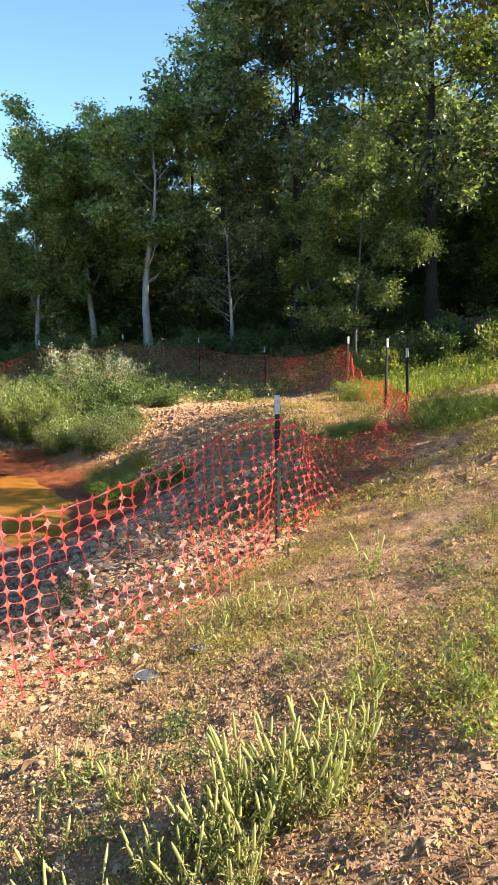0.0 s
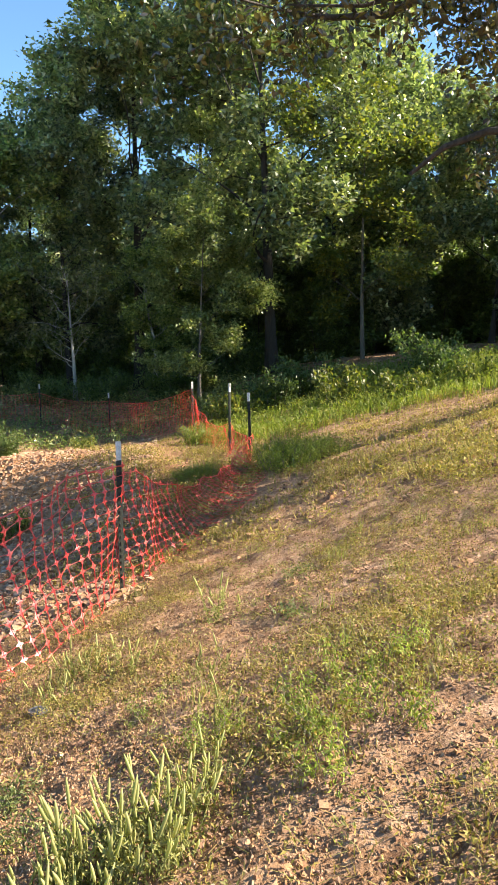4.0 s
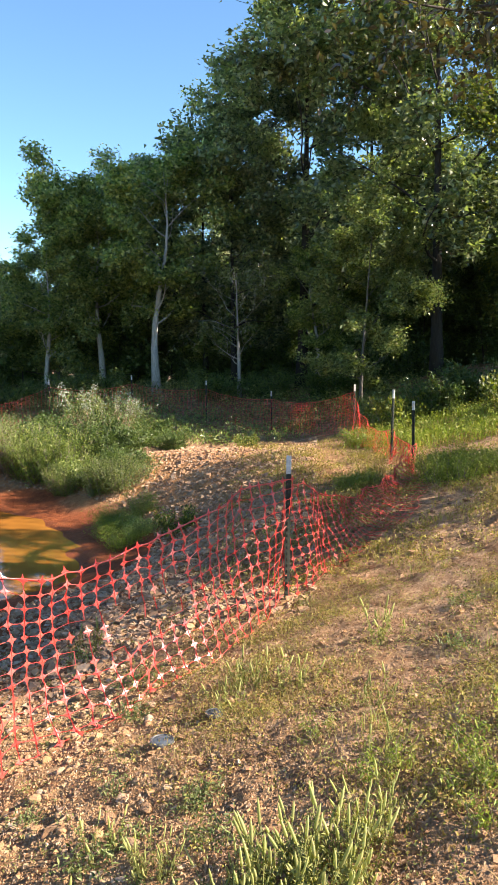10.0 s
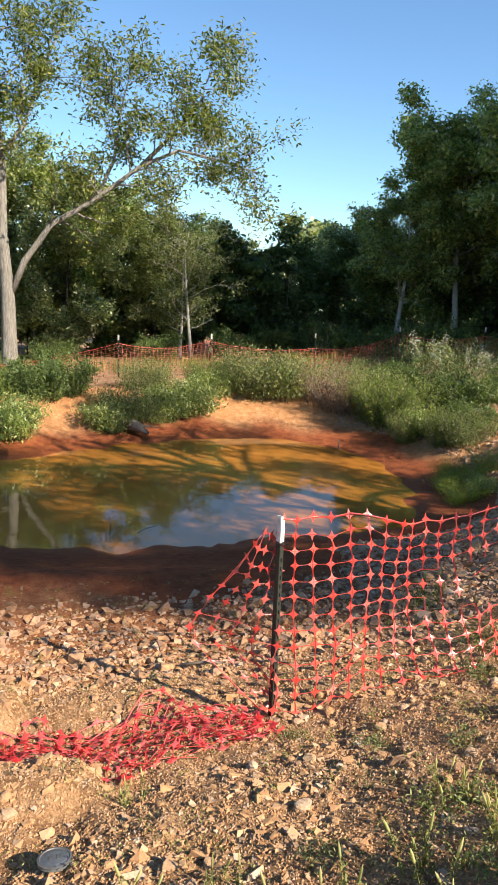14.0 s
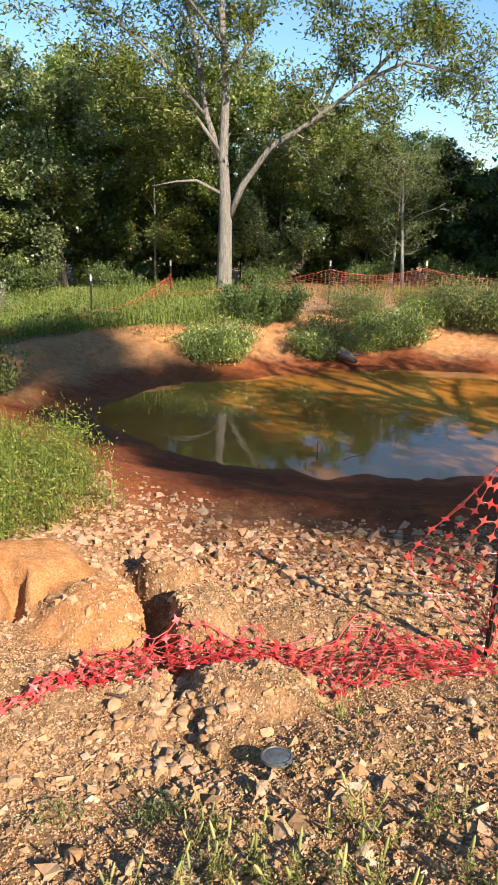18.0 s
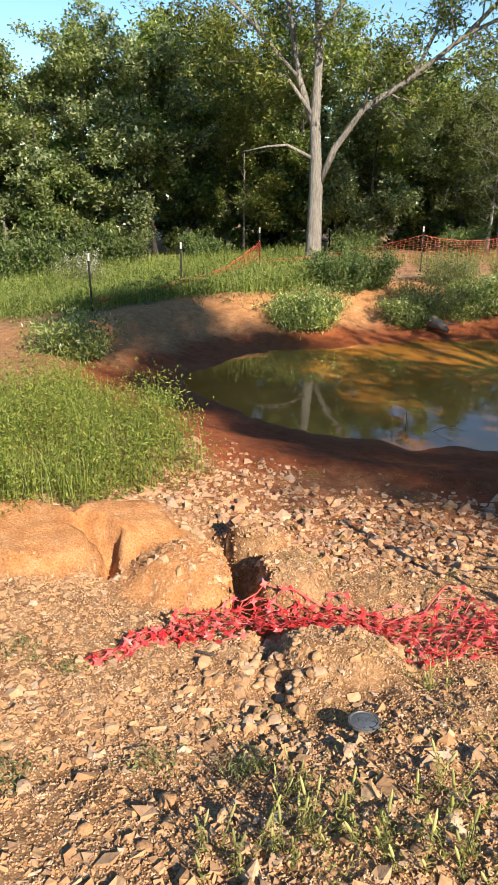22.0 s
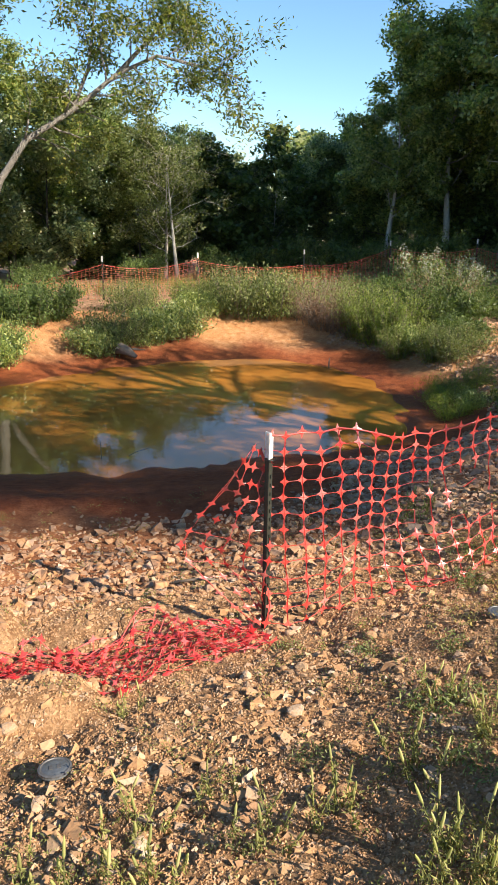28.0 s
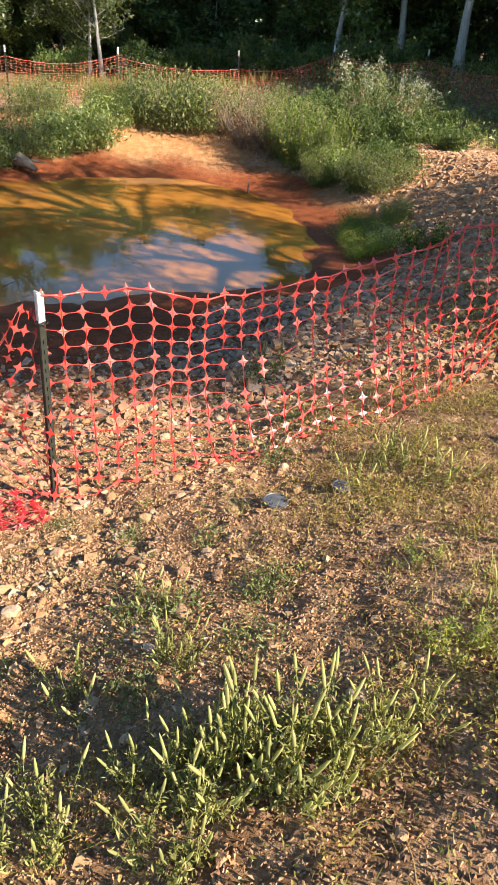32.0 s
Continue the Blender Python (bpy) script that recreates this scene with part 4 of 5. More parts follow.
grove(BUSHES, [(k, math.degrees(math.atan2(0.1 - x, y - 0.1)), math.hypot(x - 0.1, y - 0.1), sc) for k, x, y, sc in BANK] + [
    ("B", 33.3, 18.4, 0.9), ("B", 34.8, 18.2, 0.95), ("B", 36.2, 17.8, 0.7), ("A", 38.2, 17.6, 0.75), ("B", 40, 17.2, 0.85), ("A", 37, 19.5, 0.7), ("B", 31.8, 19.4, 0.8),
    ("D", 44.8, 18.2, 0.72), ("D", 45.4, 20, 0.7), ("B", 47.8, 16.2, 0.95), ("B", 47, 16.8, 0.8), ("D", 43.2, 18.6, 0.7), ("C", 64, 22, 0.9), ("B", 66, 13, 0.9),
    ("E", -17.2, 16.6, 1.1), ("E", -9.5, 17.8, 1.0), ("D", -12, 18.5, 0.8), ("E", -22, 15.5, 0.8), ("D", -15, 19, 0.8), ("E", -27, 16, 0.7), ("D", -24, 18, 0.8), ("D", -36, 19, 0.9), ("E", -42, 17, 0.8), ("D", -40, 19, 1.0),
    ("D", -45, 18, 0.9), ("E", 8.2, 12.2, 0.55), ("E", 2.5, 17, 0.45), ("D", -4, 24, 0.8), ("D", 1, 25, 0.8), ("D", 5, 25, 0.8), ("D", 14, 26, 0.9), ("D", 18, 27, 0.9), ("D", 22, 28, 1.0), ("D", 26, 29, 1.0), ("D", -6, 26, 1.2), ("D", -12.5, 29, 1.0), ("D", -14.5, 30, 1.1), ("D", -16.5, 29.5, 1.1), ("D", -18.5, 30, 1.1), ("D", -20.5, 29, 1.0), ("D", -23, 29, 1.0), ("D", 2, 30, 1.2), ("D", 4, 30.5, 1.2), ("D", 6.2, 30, 1.1), ("D", -1.5, 30, 1.2), ("D", -8.5, 27, 1.2), ("D", -10, 25, 1.1),
    ("D", 30, 28, 0.9), ("D", 36, 27, 0.8), ("D", 44, 27, 0.7), ("D", 55, 27, 0.8), ("D", 61, 27, 0.9), ("D", 65, 26, 1.3), ("D", 69, 25, 1.2), ("D", 73, 25, 1.2),
], "bushes")


# ---- fence posts and orange netting ----
def t_post(h, label, tip=0.16):
    """A studded steel T-post with a painted top; origin on the ground."""
    root = tagged(new("fence_post"), label, "fence post", "T-posts of the netting fence")
    b = Build()
    def bar(x0, x1, y0, y1, z0, z1):
        v = [(x, y, z) for z in (z0, z1) for x, y in ((x0, y0), (x1, y0), (x1, y1), (x0, y1))]
        b.add(v, [(0, 1, 2, 3)[::-1], (4, 5, 6, 7), (0, 1, 5, 4), (1, 2, 6, 5), (2, 3, 7, 6), (3, 0, 4, 7)])
    bar(-0.022, 0.022, -0.004, 0.004, -0.25, h - tip)
    bar(-0.004, 0.004, 0.004, 0.034, -0.25, h - tip)
    part("shaft", b.mesh("shaft", STEEL, True), root)
    b = Build()
    bar(-0.0225, 0.0225, -0.0045, 0.0045, h - tip, h)
    bar(-0.0045, 0.0045, 0.0045, 0.0345, h - tip, h)
    part("painted_top", b.mesh("painted_top", TIP, True), root, "chipped white paint on the top")
    b = Build()
    for i in range(int((h - tip - 0.05) / 0.055)):
        bar(-0.007, 0.007, -0.011, -0.004, 0.03 + i * 0.055, 0.052 + i * 0.055)
    part("studs", b.mesh("studs", STEEL, True), root)["kind"] = "stuff"
    return root


POST = t_post(1.3, "steel T-post with a white painted top")
POSTS = {}
POST_ROWS = [("p0", (-1.87, 3.79), 1.0, 1.5), ("p1", (0.19, 6.49), 1.0, 0.4), ("p2", (2.28, 11.96), 0.88, 2.0), ("p3", (2.16, 13.5), 0.98, 0.9), ("p4", (1.84, 17.21), 0.98, 0.2), ("p5", (-0.12, 21.28), 0.95, 0.6),
             ("p6", (-2.2, 23.1), 0.9, 0.3), ("p7", (-4.6, 23.4), 0.9, 0.8), ("r3", (-7.15, 23.0), 0.95, 0.4), ("r4", (-9.6, 22.0), 0.9, 0.1), ("r2", (-12.1, 19.7), 0.95, 0.9), ("r1", (-13.6, 17.0), 0.95, 0.3),
             ("q3", (-17.9, 14.7), 0.95, 0.2), ("q1", (-16.1, 10.6), 1.0, 0.5), ("q2", (-15.4, 7.7), 0.98, 0.1)]
for n, (key, (x, y), sc, rot) in enumerate(POST_ROWS):
    m = Matrix.Translation((x, y, ground_z(x, y))) @ Matrix.Rotation(rot, 4, "Z") @ Matrix.Rotation(0.025 * math.sin(n * 2.3), 4, "X")
    ob = POST if n == 0 else copy_thing(POST, m)
    ob.matrix_basis = m
    ob.scale = (1, 1, sc)
    POSTS[key] = (x, y, ground_z(x, y), 1.3 * sc)


def net_mesh(name, fn, nu, nv, seed, torn=0.0, strand=0.0052, node_r=0.024, material=None):
    """Plastic netting: fn(u, v) gives places; strands between star-shaped knots."""
    rng = np.random.default_rng(seed)
    p = [[Vector(fn(i / nu, j / nv)) + Vector(rng.normal(0, 0.007, 3)) for j in range(nv + 1)] for i in range(nu + 1)]
    b = Build()
    def strip(a, c, w):
        d = c - a
        if d.length < 1e-4:
            return
        s = d.cross(Vector((0.2, 0.5, 0.3)))
        s = s.normalized() * w
        q = d.cross(s).normalized() * w * 0.6
        v = [a + s, a - s * 0.5 + q, a - s * 0.5 - q, c + s, c - s * 0.5 + q, c - s * 0.5 - q]
        b.add([tuple(x) for x in v], [(0, 1, 4, 3), (1, 2, 5, 4), (2, 0, 3, 5)])
    for i in range(nu + 1):
        for j in range(nv + 1):
            a = p[i][j]
            hole = torn > 0.04 and nu > 20 and nv == 12 and 4 <= j <= 7 and 0.3 < i / nu < 0.62
            if i < nu and rng.random() > (0.85 if hole else torn):
                strip(a, p[i + 1][j], strand * 0.8)
            if j < nv and rng.random() > (0.7 if hole else torn * 0.6):
                strip(a, p[i][j + 1], strand * 1.1)
            du = (p[min(i + 1, nu)][j] - p[max(i - 1, 0)][j])
            dv = (p[i][min(j + 1, nv)] - p[i][max(j - 1, 0)])
            if du.length < 1e-5 or dv.length < 1e-5 or (hole and rng.random() < 0.85):
                continue
            du, dv = du.normalized(), dv.normalized()
            nn = du.cross(dv)
            nn = nn.normalized() * 0.0015 if nn.length > 1e-4 else Vector((0, 0, 0.0015))
            rim = []
            for k in range(8):
                t = k * math.pi / 4
                r = node_r * (1.0 if k % 2 == 0 else 0.42)
                rim.append(tuple(a + du * (r * 1.0 * math.cos(t)) + dv * (r * 1.25 * math.sin(t))))
            b.add(rim + [tuple(a + nn), tuple(a - nn)], [(k, (k + 1) % 8, 8) for k in range(8)] + [((k + 1) % 8, k, 9) for k in range(8)])
    return b.mesh(name, material or NET, True)


def span(a, b, top_a, top_b, low_a, low_b, sag, cell, seed, out=0.0, torn=0.0, lift=0.0, paler=False, tops=None):
    """Netting between two posts; tops and lows are heights over the ground, sag the dip of the top edge, out how far its foot trails;
    tops: pairs of (part of the way, height over the ground) for an edge that droops unevenly."""
    (xa, ya, za, ha), (xb, yb, zb, hb) = POSTS[a], POSTS[b]
    ln = math.hypot(xb - xa, yb - ya)
    side = Vector((ya - yb, xb - xa, 0)) / ln
    def fn(u, v):
        x, y = xa + (xb - xa) * u, ya + (yb - ya) * u
        g = level(x, y)
        top = (za + top_a) * (1 - u) + (zb + top_b) * u - sag * 4 * u * (1 - u)
        low = g + low_a * (1 - u) + low_b * u + lift * 4 * u * (1 - u)
        if tops:
            top = g + float(np.interp(u, [q[0] for q in tops], [q[1] for q in tops]))
        top = max(top, low + 0.12)
        z = top + (low - top) * v
        w = out * v * v * math.sin(math.pi * u) + 0.02 * math.sin(17 * u + 5 * v) + 0.03 * math.sin(7 * u * ln + 3 * v)
        z = max(z, level(x + side.x * w, y + side.y * w) + 0.015)
        return x + side.x * w, y + side.y * w, z + 0.006 * math.sin(31 * u * ln + 9 * v)
    nu = max(6, int(ln / cell))
    far = cell > 0.118
    nv = 13 if far else 12
    root = tagged(new("safety_net"), "sagging orange plastic safety netting between steel posts", "safety net", "orange netting fence")
    part("mesh_panel", net_mesh("mesh_panel", fn, nu, nv, seed, torn, 0.0034 if far else 0.0044, 0.018 if far else 0.034, NET_PALE if paler else NET), root)
    edge = Build()
    edge.add(*tube([fn(i / nu, 0.0) for i in range(nu + 1)], [0.0055] * (nu + 1), 5))
    part("edge_band", edge.mesh("edge_band", NET), root, "thicker upper edge band")
    for u, (px0, py0, pz0, ph0) in ((0.0, POSTS[a]), (1.0, POSTS[b])):
        c = fn(u, 0.12)
        tie = Build()
        tie.add(*tube([(px0 + 0.034 * math.cos(k), py0 + 0.034 * math.sin(k), c[2]) for k in np.arange(0, 6.9, 0.7)], [0.003] * 10, 4))
        part("tie", tie.mesh("tie", BLACK), root, "black wire tie")
    return root


span("p0", "p1", 1.28, 1.1, 0.05, 0.04, 0.12, 0.117, 1, -0.3, 0.05,
     tops=[(0, 1.28), (0.13, 1.2), (0.26, 1.08), (0.4, 1.02), (0.57, 1.02), (0.7, 1.08), (0.83, 1.14), (1, 1.1)])
span("p1", "p2", 1.05, 0.42, 0.03, 0.02, 0.34, 0.115, 2, -0.6,
     tops=[(0, 1.05), (0.08, 0.95), (0.15, 0.78), (0.3, 0.45), (0.44, 0.3), (0.6, 0.22), (0.8, 0.24), (0.92, 0.36), (1, 0.46)])
span("p2", "p3", 0.42, 0.5, 0.02, 0.02, 0.05, 0.115, 9, 0.2)
span("p3", "p4", 0.55, 0.95, 0.02, 0.05, 0.3, 0.12, 3, 0.2)
span("p4", "p5", 1.1, 1.0, 0.1, 0.1, 0.18, 0.12, 4)
span("p5", "p6", 1.0, 0.9, 0.05, 0.05, 0.12, 0.12, 5)
span("p6", "p7", 0.9, 0.9, 0.05, 0.05, 0.12, 0.12, 6)
span("p7", "r3", 0.9, 1.0, 0.05, 0.05, 0.15, 0.12, 7)
span("r3", "r4", 1.0, 0.7, 0.05, 0.05, 0.2, 0.12, 8)
span("r4", "r2", 0.7, 1.0, 0.05, 0.05, 0.15, 0.12, 10, paler=True)
span("r2", "r1", 1.05, 1.0, 0.1, 0.1, 0.2, 0.12, 11, paler=True)
span("r1", "q3", 1.0, 0.3, 0.05, 0.02, 0.15, 0.12, 12, paler=True)
span("q3", "q1", 0.85, 0.4, 0.05, 0.02, 0.25, 0.12, 13)
span("q1", "q2", 0.4, 0.3, 0.02, 0.02, 0.1, 0.12, 14, -0.4)


def torn_net():
    """The torn end that hangs from the first post and drops to the ground."""
    x0, y0, z0, h0 = POSTS["p0"]
    def fn(u, v):
        wide = 0.1 + 0.75 * min(v, 0.62) - 1.3 * max(0.0, v - 0.62)
        o = u * wide + 0.02 * math.sin(9 * v + 4 * u)
        z = z0 + 1.12 - 1.06 * v + 0.1 * u * (1 - v)
        x, y = x0 - 0.93 * o, y0 - 0.37 * o + 0.04 * math.sin(7 * v + 5 * u)
        return x, y, max(z, level(x, y) + 0.02)
    root = tagged(new("safety_net"), "torn end of orange netting hanging from a post", "safety net", "orange netting fence")
    part("mesh_panel", net_mesh("mesh_panel", fn, 4, 12, 31, 0.5, 0.0024, 0.03), root)
    edge = Build()
    edge.add(*tube([fn(1.0, i / 9) for i in range(10)], [0.002] * 10, 4))
    part("loose_strand", edge.mesh("loose_strand", NET), root)


def fallen_net():
    """Crumpled netting on the ground, from the post to the gully."""
    way = np.array([(-1.85, 3.6), (-2.15, 3.28), (-2.42, 3.15), (-2.7, 2.98), (-2.98, 2.7), (-3.2, 2.4), (-3.34, 2.1), (-3.42, 1.78), (-3.36, 1.42)])
    wide = np.array([0.3, 0.8, 0.85, 0.5, 0.42, 0.5, 0.36, 0.16, 0.06])
    rng = np.random.default_rng(5)
    for layer in range(3):
        ph = rng.uniform(0, 6, 6)
        stop = (1.0, 0.62, 0.8)[layer]
        def fn(u, v):
            t = min(u * stop * (len(way) - 1), len(way) - 1.001)
            i = int(t)
            c = way[i] + (way[i + 1] - way[i]) * (t - i)
            d = way[i + 1] - way[i]
            s = np.array([-d[1], d[0]]) / np.hypot(*d)
            w = wide[i] + (wide[i + 1] - wide[i]) * (t - i)
            o = (v - 0.5) * w * (1 + 0.3 * math.sin(17 * u + ph[5])) + 0.07 * math.sin(11 * u + ph[0]) + 0.03 * math.sin(40 * u + 9 * v + ph[1])
            x, y = c + s * o + d * 0.04 * math.sin(23 * v + 13 * u + ph[2])
            z = level(x, y) + 0.025 + 0.018 * layer + 0.022 * math.sin(29 * u + 13 * v + ph[3]) + 0.022 * math.sin(57 * u - 21 * v + ph[4])
            return x, y, z
        root = tagged(new("safety_net"), "crumpled red-orange netting lying on the stones", "safety net", "orange netting fence")
        part("mesh_panel", net_mesh("mesh_panel", fn, int(34 * stop), 8, 40 + layer, 0.22, 0.0026, 0.032, NET_RED), root)
        edge = Build()
        edge.add(*tube([fn(i / 60, 0.0) for i in range(61)], [0.004] * 61, 4))
        part("edge_band", edge.mesh("edge_band", NET_RED), root, "loose edge band")


torn_net()
fallen_net()


# ---- stones and gravel ----
BOX = np.array([(-1, -1, -1), (1, -1, -1), (1, 1, -1), (-1, 1, -1), (-1, -1, 1), (1, -1, 1), (1, 1, 1), (-1, 1, 1)], float)
BOX_TRI = np.array([(0, 2, 1), (0, 3, 2), (4, 5, 6), (4, 6, 7), (0, 1, 5), (0, 5, 4), (1, 2, 6), (1, 6, 5), (2, 3, 7), (2, 7, 6), (3, 0, 4), (3, 4, 7)])


def chip_points(seed):
    """An angular chip with eight corners."""
    rng = np.random.default_rng(seed)
    v = BOX * (1 + rng.normal(0, 0.28, (8, 1))) + rng.normal(0, 0.32, (8, 3))
    v[4:, :2] *= rng.uniform(0.5, 0.85)
    return v * [0.36, 0.36 * rng.uniform(0.6, 0.95), 0.36 * rng.uniform(0.4, 0.75)]


CHIPS = [chip_points(s) for s in range(28)]


def gravel(name, xy, sizes, material, label, seed, sink=0.3):
    rng = np.random.default_rng(seed)
    n = len(xy)
    z = height(xy[:, 0], xy[:, 1])
    pick = rng.integers(0, len(CHIPS), n)
    base, sizes = np.array(CHIPS)[pick], sizes[:n]
    a, tilt = rng.uniform(0, math.tau, n), rng.normal(0, 0.35, n)
    c, s = np.cos(a)[:, None], np.sin(a)[:, None]
    ct, st = np.cos(tilt)[:, None], np.sin(tilt)[:, None]
    x, y0, z0 = base[..., 0], base[..., 1], base[..., 2]
    y, zz = y0 * ct - z0 * st, y0 * st + z0 * ct
    v = np.stack([x * c - y * s, x * s + y * c, zz], -1) * sizes[:, None, None]
    v += np.stack([xy[:, 0], xy[:, 1], z + sizes * (0.3 - sink)], -1)[:, None]
    tri = (BOX_TRI[None] + 8 * np.arange(n)[:, None, None]).reshape(-1, 3)
    me = bpy.data.meshes.new(name)
    me.vertices.add(8 * n)
    me.vertices.foreach_set("co", v.astype(np.float32).ravel())
    me.loops.add(len(tri) * 3)
    me.loops.foreach_set("vertex_index", tri.astype(np.int32).ravel())
    me.polygons.add(len(tri))
    me.polygons.foreach_set("loop_start", np.arange(len(tri), dtype=np.int32) * 3)
    me.polygons.foreach_set("loop_total", np.full(len(tri), 3, np.int32))
    me.materials.append(material)
    me.update(calc_edges=True)
    me.shade_flat()
    return tagged(new(name, me), label, "gravel", "", "stuff")


def scatter(rng, n, heads, dists, power=1.0):
    """Places spread over a sector of the plan."""
    h = np.radians(rng.uniform(*heads, n))
    d = dists[0] + (dists[1] - dists[0]) * rng.random(n) ** power
    return np.c_[0.1 - d * np.sin(h), 0.1 + d * np.cos(h)]


def pond_gap(xy):
    a = np.arctan2(xy[:, 1] - POND_C[1], xy[:, 0] - POND_C[0])
    return np.hypot(xy[:, 0] - POND_C[0], xy[:, 1] - POND_C[1]) - pond_radius(a)


RNG = np.random.default_rng(77)


def above_mud(xy):
    """Whether a place lies past the belt of coarse dark stones that edges the mud."""
    return (pond_gap(xy) > 4.35 + 0.25 * lumps(xy[:, 0], xy[:, 1], 2.7)) | (RNG.random(len(xy)) < 0.12)


def off_clay(xy):
    """Whether a place lies off the smooth clay mounds and out of the mud."""
    a = np.arctan2(xy[:, 1] - POND_C[1], xy[:, 0] - POND_C[0])
    ok = pond_gap(xy) > 1.1 + 2.3 * np.maximum(0, np.cos(a + 0.98)) ** 1.3 + RNG.normal(0, 0.2, len(xy))
    for m, few in zip(MOUNDS[:3], (0.12, 0.02, 0.45)):
        ok &= (mound_reach(xy[:, 0], xy[:, 1], m) > 1.0) | (RNG.random(len(xy)) < few)
    return ok


xy = scatter(RNG, 85000, (-4, 84), (0.7, 6.8), 0.7)
xy = xy[off_clay(xy) & above_mud(xy)]
patch = 0.5 + 0.5 * hashed(xy[:, 0], xy[:, 1], 2.9)
left = smooth(0.6, -1.2, xy[:, 0] + 0.05 * xy[:, 1])
xy = xy[RNG.random(len(xy)) < (0.14 + 0.86 * left) * (0.55 + 0.45 * patch)]
gravel("gravel", xy, RNG.lognormal(-3.95, 0.55, len(xy)).clip(0.008, 0.1), STONE, "loose tan chert gravel on clay", 3, 0.5)
xy = scatter(RNG, 17000, (2, 84), (0.8, 6.6), 0.75)
xy = xy[off_clay(xy) & above_mud(xy)]
heaped = lumps(xy[:, 0], xy[:, 1], 1.6) + 0.6 * lumps(xy[:, 0], xy[:, 1], 4.2)
xy = xy[(heaped > 0.15) & (RNG.random(len(xy)) < smooth(-0.5, -1.6, xy[:, 0]))]
gravel("gravel", xy, RNG.lognormal(-3.45, 0.5, len(xy)).clip(0.012, 0.1), STONE, "loose fist-sized chert stones in heaps", 9, 0.4)
xy = scatter(RNG, 110000, (-50, 84), (0.7, 5.2), 0.8)
xy = xy[off_clay(xy)]
xy = xy[RNG.random(len(xy)) < 0.25 + 0.75 * smooth(1.4, -0.8, xy[:, 0])]
n_ = len(xy)
tet = np.array([(0.5, 0, -0.2), (-0.3, 0.45, -0.2), (-0.3, -0.45, -0.2), (0, 0, 0.45)])[[(0, 1, 3), (1, 2, 3), (2, 0, 3)]].reshape(9, 3)
spin = RNG.uniform(0, math.tau, n_)
sz = RNG.uniform(0.009, 0.022, n_)
cs_, sn_ = (np.cos(spin) * sz)[:, None], (np.sin(spin) * sz)[:, None]
v_ = np.stack([tet[:, 0] * cs_ - tet[:, 1] * sn_ + xy[:, :1], tet[:, 0] * sn_ + tet[:, 1] * cs_ + xy[:, 1:], tet[:, 2] * sz[:, None] + height(xy[:, 0], xy[:, 1])[:, None]], -1)
tagged(new("grit", tri_mesh("grit", v_.reshape(-1, 3, 3), STONE)), "fine angular grit on clay", "gravel", "", "stuff")
xy = scatter(RNG, 30000, (-3, 22), (6.0, 19), 0.85)
xy = xy[(pond_gap(xy) > 1.2) & (xy[:, 0] < 0.35 + 0.08 * xy[:, 1])]
gravel("gravel", xy, RNG.lognormal(-2.95, 0.45, len(xy)).clip(0.02, 0.15), DARKSTONE, "grey-brown gravel on the berm", 4)
xy = scatter(RNG, 3500, (18, 80), (6.2, 19), 1)
xy = xy[(pond_gap(xy) > 0.9) & (pond_gap(xy) < 4) & off_clay(xy)]
gravel("gravel", xy, RNG.lognormal(-3.5, 0.4, len(xy)).clip(0.02, 0.1), DARKSTONE, "scattered stones on the pond bank", 6)
xy = scatter(RNG, 6000, (-50, 4), (1.0, 9), 0.7)
gravel("gravel", xy, RNG.lognormal(-4.2, 0.45, len(xy)).clip(0.007, 0.05), STONE, "scattered small stones in dry turf", 7, 0.45)
xy = scatter(RNG, 15000, (4, 66), (3.9, 8.4), 1)
band = pond_gap(xy)
xy = xy[off_clay(xy) & (band < 4.9)]
gravel("gravel", xy, RNG.lognormal(-3.1, 0.5, len(xy)).clip(0.02, 0.15), DARKSTONE, "coarse dark stones above the mud", 8)

# single stones that can be told apart
STONE_MESHES = []
for k in range(10):
    rng = np.random.default_rng(300 + k)
    bm = bmesh.new()
    bmesh.ops.create_icosphere(bm, subdivisions=2, radius=0.5)
    cuts = [Vector(rng.normal(0, 1, 3)).normalized() for _ in range(7)]
    reach = rng.uniform(0.26, 0.42, 7)
    for v in bm.verts:
        for way, far in zip(cuts, reach):
            over = v.co.dot(way) - far
            if over > 0:
                v.co -= way * over * 0.9
        v.co *= 1 + 0.05 * rng.normal()
        v.co.y *= 0.8
        v.co.z *= 0.62
    me = bpy.data.meshes.new("stone")
    bm.to_mesh(me)
    bm.free()
    me.materials.append(STONE)
    STONE_MESHES.append(me)
xy = np.vstack([scatter(RNG, 150, (10, 80), (1.6, 5.5), 0.8), scatter(RNG, 60, (-20, 20), (1.8, 5), 0.8)])
xy = xy[off_clay(xy)]
washed = np.array([GULLY[5] + (GULLY[8] - GULLY[5]) * k for k in RNG.random(110) ** 0.6])
xy = np.vstack([xy, washed + RNG.normal(0, 1, (110, 2)) * [0.13, 0.13]])
for n, (x, y) in enumerate(xy):
    ob = new("stone", STONE_MESHES[n % 10])
    sz = 0.045 + 0.055 * RNG.random() ** 2
    ob.parent = GROUND
    ob.matrix_basis = Matrix.Translation((x, y, ground_z(x, y) + sz * 0.08)) @ Matrix.Rotation(RNG.uniform(0, 6.28), 4, "Z") @ Matrix.Rotation(RNG.normal(0, 0.3), 4, "X") @ Matrix.Scale(sz, 4)


